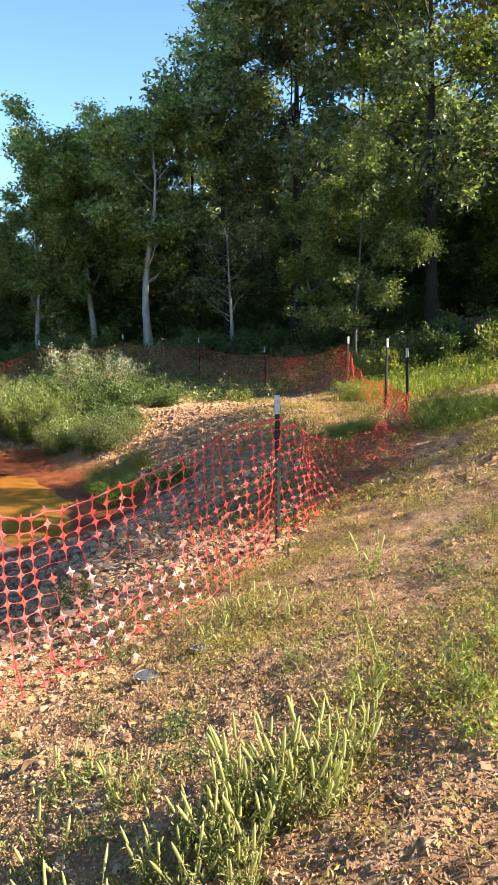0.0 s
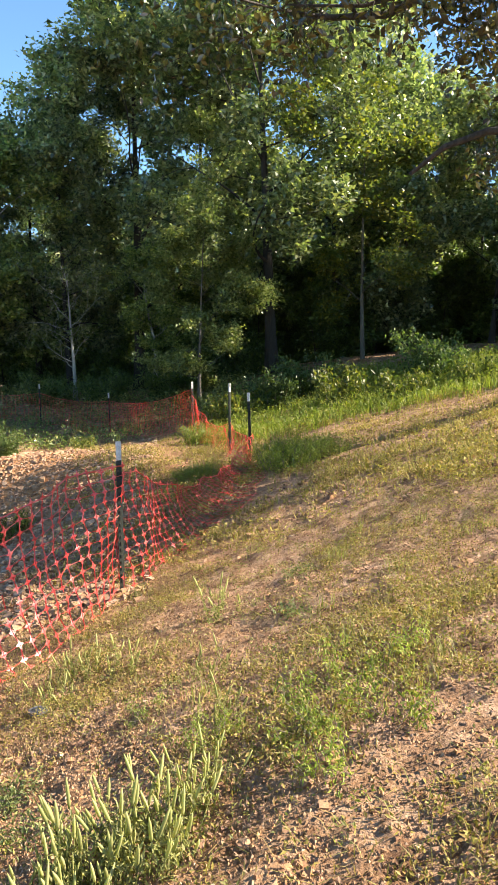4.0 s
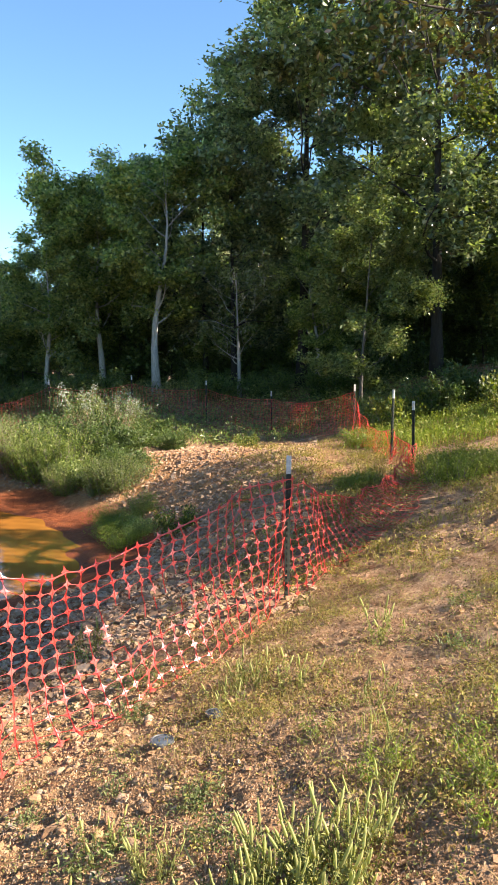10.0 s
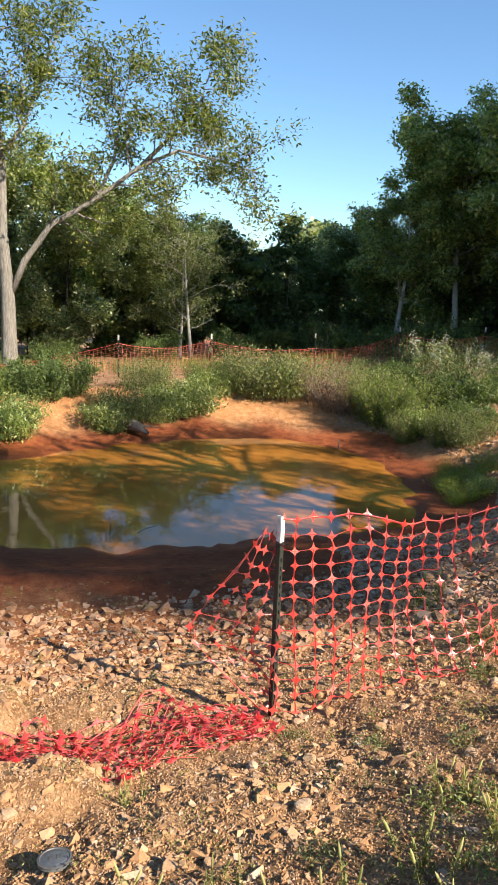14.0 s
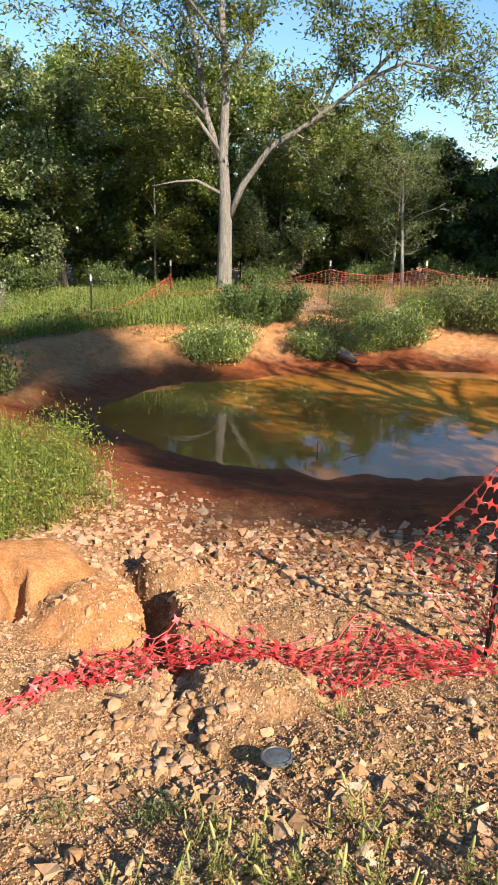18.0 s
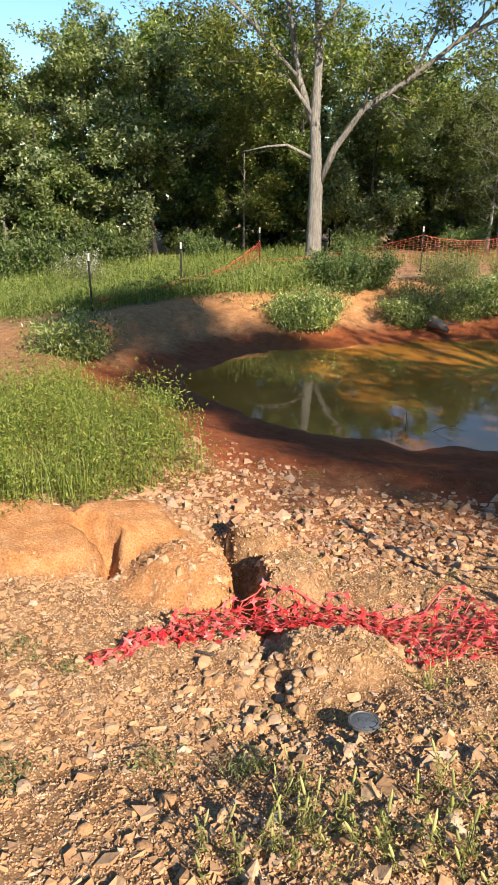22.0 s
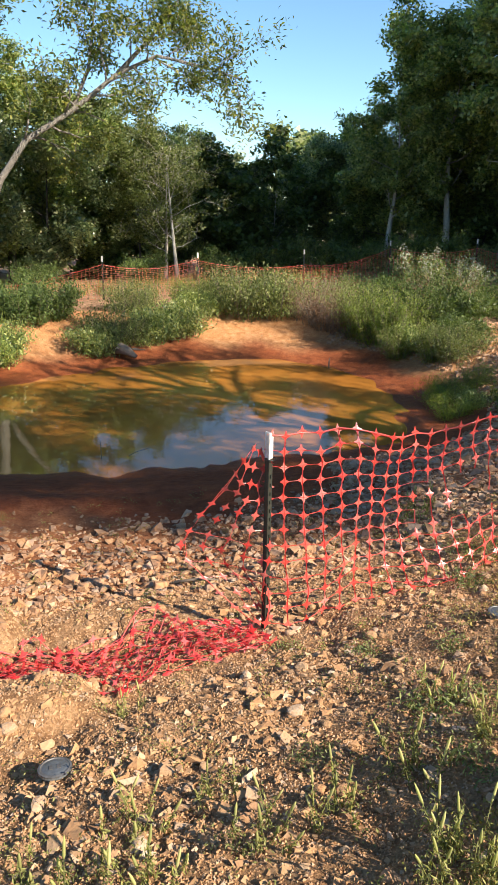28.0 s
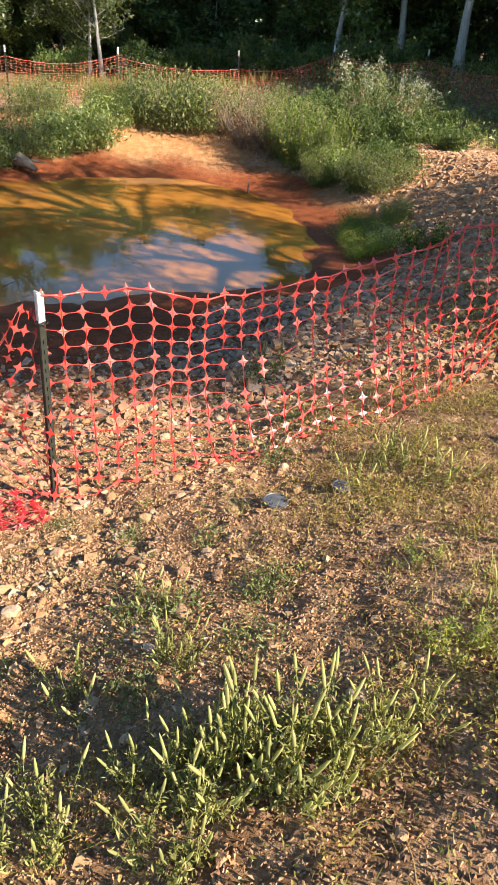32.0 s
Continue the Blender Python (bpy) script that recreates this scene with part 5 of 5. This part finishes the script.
# ---- grass ----
def turf(name, xy, h, w, material, label, seed, lean=0.5):
    rng = np.random.default_rng(seed)
    z = height(xy[:, 0], xy[:, 1])
    me = blades_mesh(name, np.c_[xy, z - 0.005], h * rng.uniform(0.5, 1.3, len(xy)), w * rng.uniform(0.7, 1.3, len(xy)), material, rng, lean)
    return tagged(new(name, me), label, "grass", "", "stuff")


def weeds(name, xy, h, per, size, material, label, seed, narrow=0.35, spread=0.03, rise=-0.5):
    """Leafy stems: leaves set along an upright line over each root."""
    rng = np.random.default_rng(seed)
    z = height(xy[:, 0], xy[:, 1])
    n = len(xy) * per
    hh = np.repeat(h * rng.uniform(0.45, 1.15, len(xy)) * (0.85 + 0.3 * hashed(xy[:, 0], xy[:, 1], 2.3)), per)
    tilt = np.repeat(rng.normal(0, 0.16, (len(xy), 2)), per, 0)
    t = rng.random(n)
    c = np.repeat(np.c_[xy, z], per, 0) + np.c_[tilt * (t * hh)[:, None] + rng.normal(0, spread, (n, 2)), t * hh + size * 0.2]
    me = leaves_mesh(name, c, size * rng.uniform(0.5, 1.3, n), material, rng, 0.9, narrow, rise)
    return tagged(new(name, me), label, "weeds", "", "stuff")


def clumped(rng, n, per, heads, dists, spread, power=1.0, keep=None):
    c = scatter(rng, n, heads, dists, power)
    if keep is not None:
        c = c[keep(c)]
    return np.repeat(c, per, 0) + rng.normal(0, spread, (len(c) * per, 2))


def right(c):
    p = 0.5 + 0.5 * hashed(c[:, 0], c[:, 1], 1.9)
    return RNG.random(len(c)) < smooth(-1.3, 0.7, c[:, 0] + 0.02 * c[:, 1]) * (0.3 + 0.7 * p)


def bank_top(c):
    return (pond_gap(c) > 2.2) & (hashed(c[:, 0], c[:, 1], 1.1) > 0.05)


def patchy(c):
    """Weedy patches with bare soil between them."""
    x, y = c[:, 0], c[:, 1]
    p = 0.55 * hashed(x, y, 1.7) + 0.45 * hashed(y + 3, x - 1, 4.3) + 0.25 * hashed(x, y + 2, 9.1)
    return right(c) & (RNG.random(len(c)) < 0.08 + 0.92 * smooth(-0.4, 0.35, p))


turf("grass", clumped(RNG, 5600, 10, (-52, 14), (1.2, 9), 0.06, 0.8, patchy), 0.055, 0.003, BLADE_DRY, "short dry straw-coloured turf", 1, 1.4)
turf("grass", clumped(RNG, 7000, 12, (-52, 6), (7, 18), 0.1, 1, patchy), 0.11, 0.008, BLADE_DRY, "dry turf further out", 2, 1.2)
turf("grass", clumped(RNG, 320, 24, (-52, 14), (1.5, 10), 0.04, 0.8, patchy), 0.1, 0.0035, WEED, "small green tufts in the dry turf", 3, 0.6)
weeds("weeds", clumped(RNG, 8200, 2, (-52, 12), (1.2, 9), 0.05, 0.8, patchy), 0.07, 14, 0.017, OLIVE, "olive and yellowing low weeds in patches", 21, 0.45, 0.03)
weeds("weeds", clumped(RNG, 6500, 2, (-52, 4), (6.5, 17), 0.1, 1, patchy), 0.16, 12, 0.036, OLIVE, "olive low weeds further out", 22, 0.45, 0.06)
gravel("soil_clods", (lambda q: q[right(q)])(scatter(RNG, 30000, (-52, 12), (1.0, 9), 0.75)), RNG.lognormal(-4.05, 0.5, 30000).clip(0.007, 0.06), CLOD, "dry crumbling clods of brown soil", 23, 0.4)
gravel("soil_clods", (lambda q: q[right(q)])(scatter(RNG, 14000, (-52, 4), (7, 16), 1)), RNG.lognormal(-3.1, 0.45, 14000).clip(0.02, 0.13), CLOD, "clods of brown soil further out", 24, 0.4)
weeds("weeds", clumped(RNG, 2600, 1, (-10, 20), (19.5, 31), 0.3, 1, lambda c: (pond_gap(c) > 4.5)), 0.55, 14, 0.1, LEAF_MID, "green undergrowth at the foot of the wood", 25, 0.4, 0.14, -0.5)
turf("grass", clumped(RNG, 1100, 24, (-52, -6), (14.5, 21), 0.25, 1), 0.26, 0.012, FRESH, "bright green tall grass under the trees", 4, 0.5)
weeds("weeds", clumped(RNG, 2600, 1, (-52, -7), (14.5, 21), 0.2, 1), 0.4, 14, 0.07, FRESH, "sunlit leafy weeds under the trees", 14, 0.4, 0.1)
weeds("weeds", clumped(RNG, 2000, 2, (-52, 16), (1.2, 8.5), 0.06, 0.8, patchy), 0.055, 14, 0.0145, BLADE_DRY, "low dry leafy weeds in the turf", 15, 0.5, 0.03)
weeds("weeds", clumped(RNG, 900, 3, (-52, 60), (1.2, 7), 0.06, 0.8, lambda c: RNG.random(len(c)) < 0.45), 0.08, 16, 0.016, WEED, "small green weeds among the stones", 16, 0.4, 0.025)
weeds("litter", clumped(RNG, 10000, 2, (-52, 20), (1.0, 8), 0.06, 0.8, right), 0.012, 6, 0.017, LITTER, "dry fallen leaves and stalk bits", 17, 0.4, 0.05)


def tall_patch(c):
    x, y = c[:, 0], c[:, 1]
    edge = -5.3 - 0.3 * np.maximum(0, y - 2.4) + 0.2 * hashed(x, y, 2.6)
    return (x < edge) & (x > -9.3) & (y < 4.0 + 0.35 * hashed(x, y, 1.7)) & (RNG.random(len(c)) < 0.75)


weeds("weeds", clumped(RNG, 5200, 1, (50, 84), (5.3, 11), 0.04, 1, tall_patch), 0.68, 28, 0.042, FRESH, "tall fresh green weeds by the gully", 5, 0.32, 0.07, -0.5)
turf("grass", clumped(RNG, 1400, 7, (50, 84), (5.3, 11), 0.06, 1, tall_patch), 0.5, 0.005, BLADE_GREEN, "tall grass among the weeds by the gully", 9, 0.25)
turf("grass", clumped(RNG, 1500, 22, (47, 82), (17.5, 28), 0.3, 1), 0.42, 0.016, BLADE_GREEN, "green meadow grass behind the fence", 6, 0.45)
weeds("weeds", clumped(RNG, 2200, 1, (47, 82), (16.5, 26), 0.3, 1), 0.6, 16, 0.09, BLADE_GREEN, "tall leafy weeds behind the fence", 18, 0.35, 0.12, -0.7)
turf("grass", clumped(RNG, 380, 16, (4, 46), (20.5, 27), 0.3, 1, bank_top), 0.4, 0.016, BLADE_DRY, "tall rough grass on the far bank", 7, 0.45)
weeds("weeds", clumped(RNG, 500, 1, (8, 40), (20.5, 25), 0.3, 1, bank_top), 0.55, 16, 0.09, LEAF_SHRUB, "leafy weeds on the far bank", 19, 0.35, 0.12, -0.7)


# ---- single plants near the path ----
def spike_plant(seed, h, stems, label):
    """A weed with upright fuzzy spikes and narrow leaves."""
    rng = np.random.default_rng(seed)
    stalks, spikes, c = Build(), Build(), []
    for i in range(stems):
        a, r = rng.uniform(0, math.tau), 0.09 * math.sqrt(rng.random()) * (1 + h)
        x, y = r * math.cos(a), r * math.sin(a)
        hh = h * rng.uniform(0.5, 1.1)
        d = Vector((x * 1.5 + rng.normal(0, 0.2), y * 1.5 + rng.normal(0, 0.2), 1)).normalized()
        bow = Vector(rng.normal(0, 0.06, 3)) * hh
        p = [Vector((x, y, -0.02)) + d * hh * t + bow * t * t for t in (0, 0.4, 0.72, 1)]
        stalks.add(*tube(p[:3], [0.002, 0.0018, 0.0016], 4))
        if rng.random() < 0.85:
            spikes.add(*tube([p[2], p[2].lerp(p[3], 0.15), p[2].lerp(p[3], 0.7), p[3]], [0.0022, 0.0056, 0.005, 0.0014], 6))
        c += [tuple(p[0].lerp(p[2], t) + Vector(rng.normal(0, 0.012, 3))) for t in rng.random(34)]
    root = tagged(new("spike_weed"), label, "weed", "spiky weeds")
    part("stalk_growth", stalks.mesh("stalk_growth", WEED), root)["kind"] = "stuff"
    part("spike_growth", spikes.mesh("spike_growth", SPIKE), root, "pale green fuzzy flower spikes")["kind"] = "stuff"
    part("foliage", leaves_mesh("foliage", np.array(c), 0.025 * rng.uniform(0.6, 1.4, len(c)), WEED, rng, 1.2, 0.24, -0.5), root)
    return root


def put(ob, rows, first_scale=True):
    for n, (x, y, sc) in enumerate(rows):
        m = Matrix.Translation((x, y, ground_z(x, y) - 0.01)) @ Matrix.Rotation(n * 2.4, 4, "Z")
        c = ob if n == 0 else copy_thing(ob, m)
        c.matrix_basis = m
        c.scale = (sc,) * 3


put(spike_plant(61, 0.29, 30, "clump of green weeds with upright fuzzy spikes"),
    [(0.15, 2.11, 1.0), (0.29, 2.12, 0.9), (0.0, 2.14, 0.75), (0.26, 2.22, 0.9), (-0.3, 1.76, 0.8), (0.09, 2.03, 0.8), (0.43, 2.35, 0.7), (-0.09, 1.98, 0.7), (-0.32, 2.51, 0.6), (0.05, 1.85, 0.8)])
put(spike_plant(62, 0.26, 9, "sparse weed with a few upright spikes on stones"),
    [(-0.06, 4.55, 1.1), (0.21, 4.22, 1.0), (0.83, 4.77, 1.2), (0.59, 3.59, 0.9), (-0.58, 2.79, 0.8), (-0.52, 2.26, 1.0), (-1.55, 1.15, 0.9), (-1.48, 1.28, 0.9), (-1.29, 1.37, 1.0), (-1.37, 1.71, 1.0),
     (-1.74, 1.38, 0.7), (-2.02, 2.55, 0.7), (-1.61, 0.95, 0.9), (-1.1, 1.5, 0.9), (-0.9, 1.75, 0.9), (-0.7, 1.95, 0.9), (-1.2, 2.0, 0.7), (-0.05, 4.4, 0.9), (-0.16, 4.13, 0.9), (0.56, 2.96, 0.8), (-1.48, 6.13, 1.2)])
FERN = make_bush(63, 0.24, 0.2, FRESH, "feathery bright green weed in dry turf", 650, 0.02, 9, "feathery_weed", 0.3, 0, 0.3)
put(FERN, [(0.86, 2.53, 1.0), (1.08, 2.38, 1.0), (0.77, 2.18, 0.9), (0.53, 2.74, 0.8), (0.54, 2.81, 0.7), (1.06, 2.87, 1.0), (0.84, 2.5, 0.8), (1.3, 2.9, 0.9), (0.3, 3.3, 0.6), (2.12, 2.32, 0.6), (1.62, 1.76, 0.6)])
LOWW = make_bush(64, 0.12, 0.34, LEAF_SHRUB, "low spreading green weed among stones", 520, 0.024, 14, "low_weed", 0.3, 0, 0.9)
put(LOWW, [(-0.53, 2.75, 1.2), (-0.2, 3.03, 1.0), (-1.04, 3.41, 0.8), (-1.58, 3.48, 0.7), (-0.63, 3.36, 0.9), (-0.16, 3.0, 0.8), (-0.86, 5.17, 1.5), (-0.73, 4.48, 1.3), (-2.6, 0.65, 1.1), (-2.33, 1.11, 0.9), (-1.99, 1.38, 0.8), (-3.36, 1.27, 0.8),
           (-3.69, 1.09, 0.9), (-0.06, 2.65, 1.0), (-0.45, 2.8, 1.0), (-0.3, 2.3, 1.0), (1.45, 5.15, 1.0), (2.74, 3.69, 0.8), (-1.48, 6.0, 1.4), (-4.3, 3.7, 0.7), (1.2, 4.2, 1.0), (-0.9, 2.3, 0.7)])
OAK_WEED = make_bush(66, 0.95, 0.4, WEED, "tall leafy weed growing at an oak's foot", 420, 0.075, 5, "leafy_weed", 0.35, 0, 0.25)
put(OAK_WEED, [(6.75, 9.35, 1.0), (6.4, 9.3, 0.45), (6.1, 9.6, 0.4), (7.6, 9.4, 0.45), (7.9, 9.7, 0.6)])
GOLD = make_bush(65, 0.6, 0.9, FRESH, "yellow-green weed clump beside the netting", 4200, 0.05, 40, "weed_clump", 0.25)
put(GOLD, [(2.5, 10.2, 1.0), (2.8, 10.6, 0.85), (2.45, 10.8, 0.8), (1.38, 10.9, 0.5), (1.15, 10.8, 0.45), (3.15, 10.3, 0.6), (-2.9, 13.2, 0.9), (-2.6, 12.4, 0.7), (2.9, 10.8, 0.8), (1.9, 15.6, 0.8)])


# ---- small things ----
def ground_light(label, x, y, d, tilt, turn):
    """A round plastic ground light: dish, rim ring and lens."""
    root = tagged(new("ground_light"), label, "ground light", "round ground lights")
    k = 28
    def lathe(name, prof, material, lab=""):
        v = [(r * d * math.cos(i * math.tau / k), r * d * math.sin(i * math.tau / k), z * d) for r, z in prof for i in range(k)]
        f = [(j * k + i, j * k + (i + 1) % k, (j + 1) * k + (i + 1) % k, (j + 1) * k + i) for j in range(len(prof) - 1) for i in range(k)]
        f += [tuple(range(k - 1, -1, -1)), tuple(range((len(prof) - 1) * k, len(prof) * k))]
        b = Build()
        b.add(v, f)
        part(name, b.mesh(name, material, True), root, lab)
    lathe("dish", [(0.3, -0.16), (0.42, -0.1), (0.5, 0.0), (0.5, 0.05)], PLASTIC)
    lathe("rim", [(0.5, 0.052), (0.505, 0.09), (0.44, 0.11), (0.42, 0.085)], CHROME, "worn silver rim")
    lathe("lens", [(0.415, 0.08), (0.3, 0.1), (0.12, 0.105)], GLASSY, "dark glossy lens")
    for sx in (-0.12, 0.12):
        b = Build()
        b.add([(sx * d + u * 0.055 * d, v * 0.1 * d, w * d) for w in (0.1, 0.116) for u, v in ((-1, -1), (1, -1), (1, 1), (-1, 1))], [(3, 2, 1, 0), (4, 5, 6, 7), (0, 1, 5, 4), (1, 2, 6, 5), (2, 3, 7, 6), (3, 0, 4, 7)])
        part("cell", b.mesh("cell", CHROME, True), root, "pale square cell")
    root.matrix_basis = Matrix.Translation((x, y, ground_z(x, y) + 0.028)) @ Matrix.Rotation(turn, 4, "Z") @ Matrix.Rotation(tilt, 4, "X")


ground_light("round dark ground light tilted on gravel", -1.97, 1.99, 0.14, -0.12, 0.8)
ground_light("round grey ground light lying in gravel", -0.5, 3.8, 0.13, -0.05, 0.1)
ground_light("dusty round ground light half buried in soil", -0.24, 4.05, 0.11, -0.1, 0.1)


def oak_things():
    """What hangs on the oak's trunk, on the side of the path."""
    m = OAK.matrix_basis
    root = tagged(new("wind_chime"), "long aluminium wind chime hanging on an oak", "wind chime")
    root.matrix_basis = m @ Matrix.Translation((0.05, -0.42, 2.65))
    b = Build()
    b.add(*tube([(0, 0, 0.86), (0, 0, 0.9)], [0.09, 0.09], 16))
    part("top_disc", b.mesh("top_disc", BLACK), root)
    for i in range(6):
        a = i * math.tau / 6
        x, y = 0.075 * math.cos(a), 0.075 * math.sin(a)
        ln = 0.72 - 0.06 * i
        b = Build()
        b.add(*tube([(x, y, 0.86), (x, y, 0.8)], [0.002, 0.002], 4))
        b.add(*tube([(x, y, 0.8), (x, y, 0.8 - ln)], [0.012, 0.012], 8))
        part("chime_tube", b.mesh("chime_tube", CHIME), root)
    b = Build()
    b.add(*tube([(0, 0, 0.9), (0.0, 0.2, 1.2)], [0.004, 0.004], 4))
    part("cord", b.mesh("cord", BLACK), root)
    plate = Build()
    k = 24
    plate.add(*tube([(0, -0.3, 2.12), (0, -0.34, 2.12)], [0.165, 0.15], k))
    ob = tagged(new("round_plaque", plate.mesh("round_plaque", BLACK)), "black round iron plaque on an oak trunk", "plaque")
    ob.matrix_basis = m @ Matrix.Translation((0.1, 0, 0))
    owl = Build()
    owl.add(*tube([(0, 0, 0), (0, 0, 0.05), (0, 0, 0.14), (0, 0, 0.2)], [0.05, 0.085, 0.08, 0.03], 10))
    owl.add(*tube([(-0.03, -0.07, 0.13), (-0.03, -0.09, 0.13)], [0.024, 0.018], 8))
    owl.add(*tube([(0.03, -0.07, 0.13), (0.03, -0.09, 0.13)], [0.024, 0.018], 8))
    ob = tagged(new("carved_ornament", owl.mesh("carved_ornament", WOOD)), "small weathered carved ornament on an oak", "ornament")
    ob.matrix_basis = m @ Matrix.Translation((0.2, -0.27, 2.4))
    box = Build()
    box.add([(x, y, z) for z in (0, 0.24) for x, y in ((-0.04, -0.05), (0.04, -0.05), (0.04, 0.05), (-0.04, 0.05))], [(3, 2, 1, 0), (4, 5, 6, 7), (0, 1, 5, 4), (1, 2, 6, 5), (2, 3, 7, 6), (3, 0, 4, 7)])
    ob = tagged(new("trail_box", box.mesh("trail_box", BLACK, True)), "narrow dark box strapped on an oak trunk", "box")
    ob.matrix_basis = m @ Matrix.Translation((0.3, -0.1, 1.75))


oak_things()


def twig(label, x, y, pts, r=0.008):
    b = Build()
    z = max(ground_z(x, y), WATER_Z)
    b.add(*tube([(x + a, y + c, z + d) for a, c, d in pts], [r * (1 - 0.7 * i / len(pts)) for i in range(len(pts))], 5))
    tagged(new("twig", b.mesh("twig", WOOD)), label, "twig")


twig("thin dead twig standing in shallow water", -6.55, 7.95, [(0, 0, -0.1), (0.01, 0, 0.12), (-0.01, 0.01, 0.27)])
twig("dead branch reaching out of the shallow water", -6.35, 8.2, [(0, 0, -0.05), (0.15, 0.1, 0.06), (0.32, 0.2, 0.12)], 0.006)
twig("short pale stick in the mud", -6.0, 15.3, [(0, 0, -0.1), (0, 0, 0.1), (0.01, 0, 0.22)], 0.02)
twig("dry stick lying among gravel stones", -2.9, 4.3, [(0, 0, 0.02), (0.2, 0.12, 0.05), (0.45, 0.2, 0.03), (0.6, 0.3, 0.05)], 0.014)
twig("dry stick lying on stony clay", -3.1, 1.9, [(0, 0, 0.02), (0.2, 0.1, 0.03), (0.36, 0.12, 0.02)], 0.008)


def driftwood(x, y):
    """A grey dead root lying at the water's edge: a stump with four arms."""
    root = tagged(new("driftwood"), "weathered grey root washed up on the muddy shore", "driftwood")
    z = max(ground_z(x, y), WATER_Z)
    root.matrix_basis = Matrix.Translation((x, y, z))
    b = Build()
    b.add(*tube([(-0.45, 0.1, 0.0), (-0.2, 0.05, 0.13), (0.05, 0.0, 0.2), (0.3, -0.03, 0.16), (0.55, -0.05, 0.06)], [0.05, 0.11, 0.14, 0.1, 0.04], 9))
    part("stump", b.mesh("stump", WOOD), root)
    for dx, dy, dz in ((-0.3, -0.2, 0.32), (0.2, -0.3, 0.25), (0.7, 0.1, 0.2), (-0.75, 0.0, 0.02)):
        b = Build()
        b.add(*tube([(0.0, 0.0, 0.15), (dx * 0.5, dy * 0.5 + 0.03, 0.15 + (dz - 0.15) * 0.7), (dx, dy, dz)], [0.05, 0.032, 0.01], 6))
        part("arm", b.mesh("arm", WOOD), root)


driftwood(-10.4, 13.4)
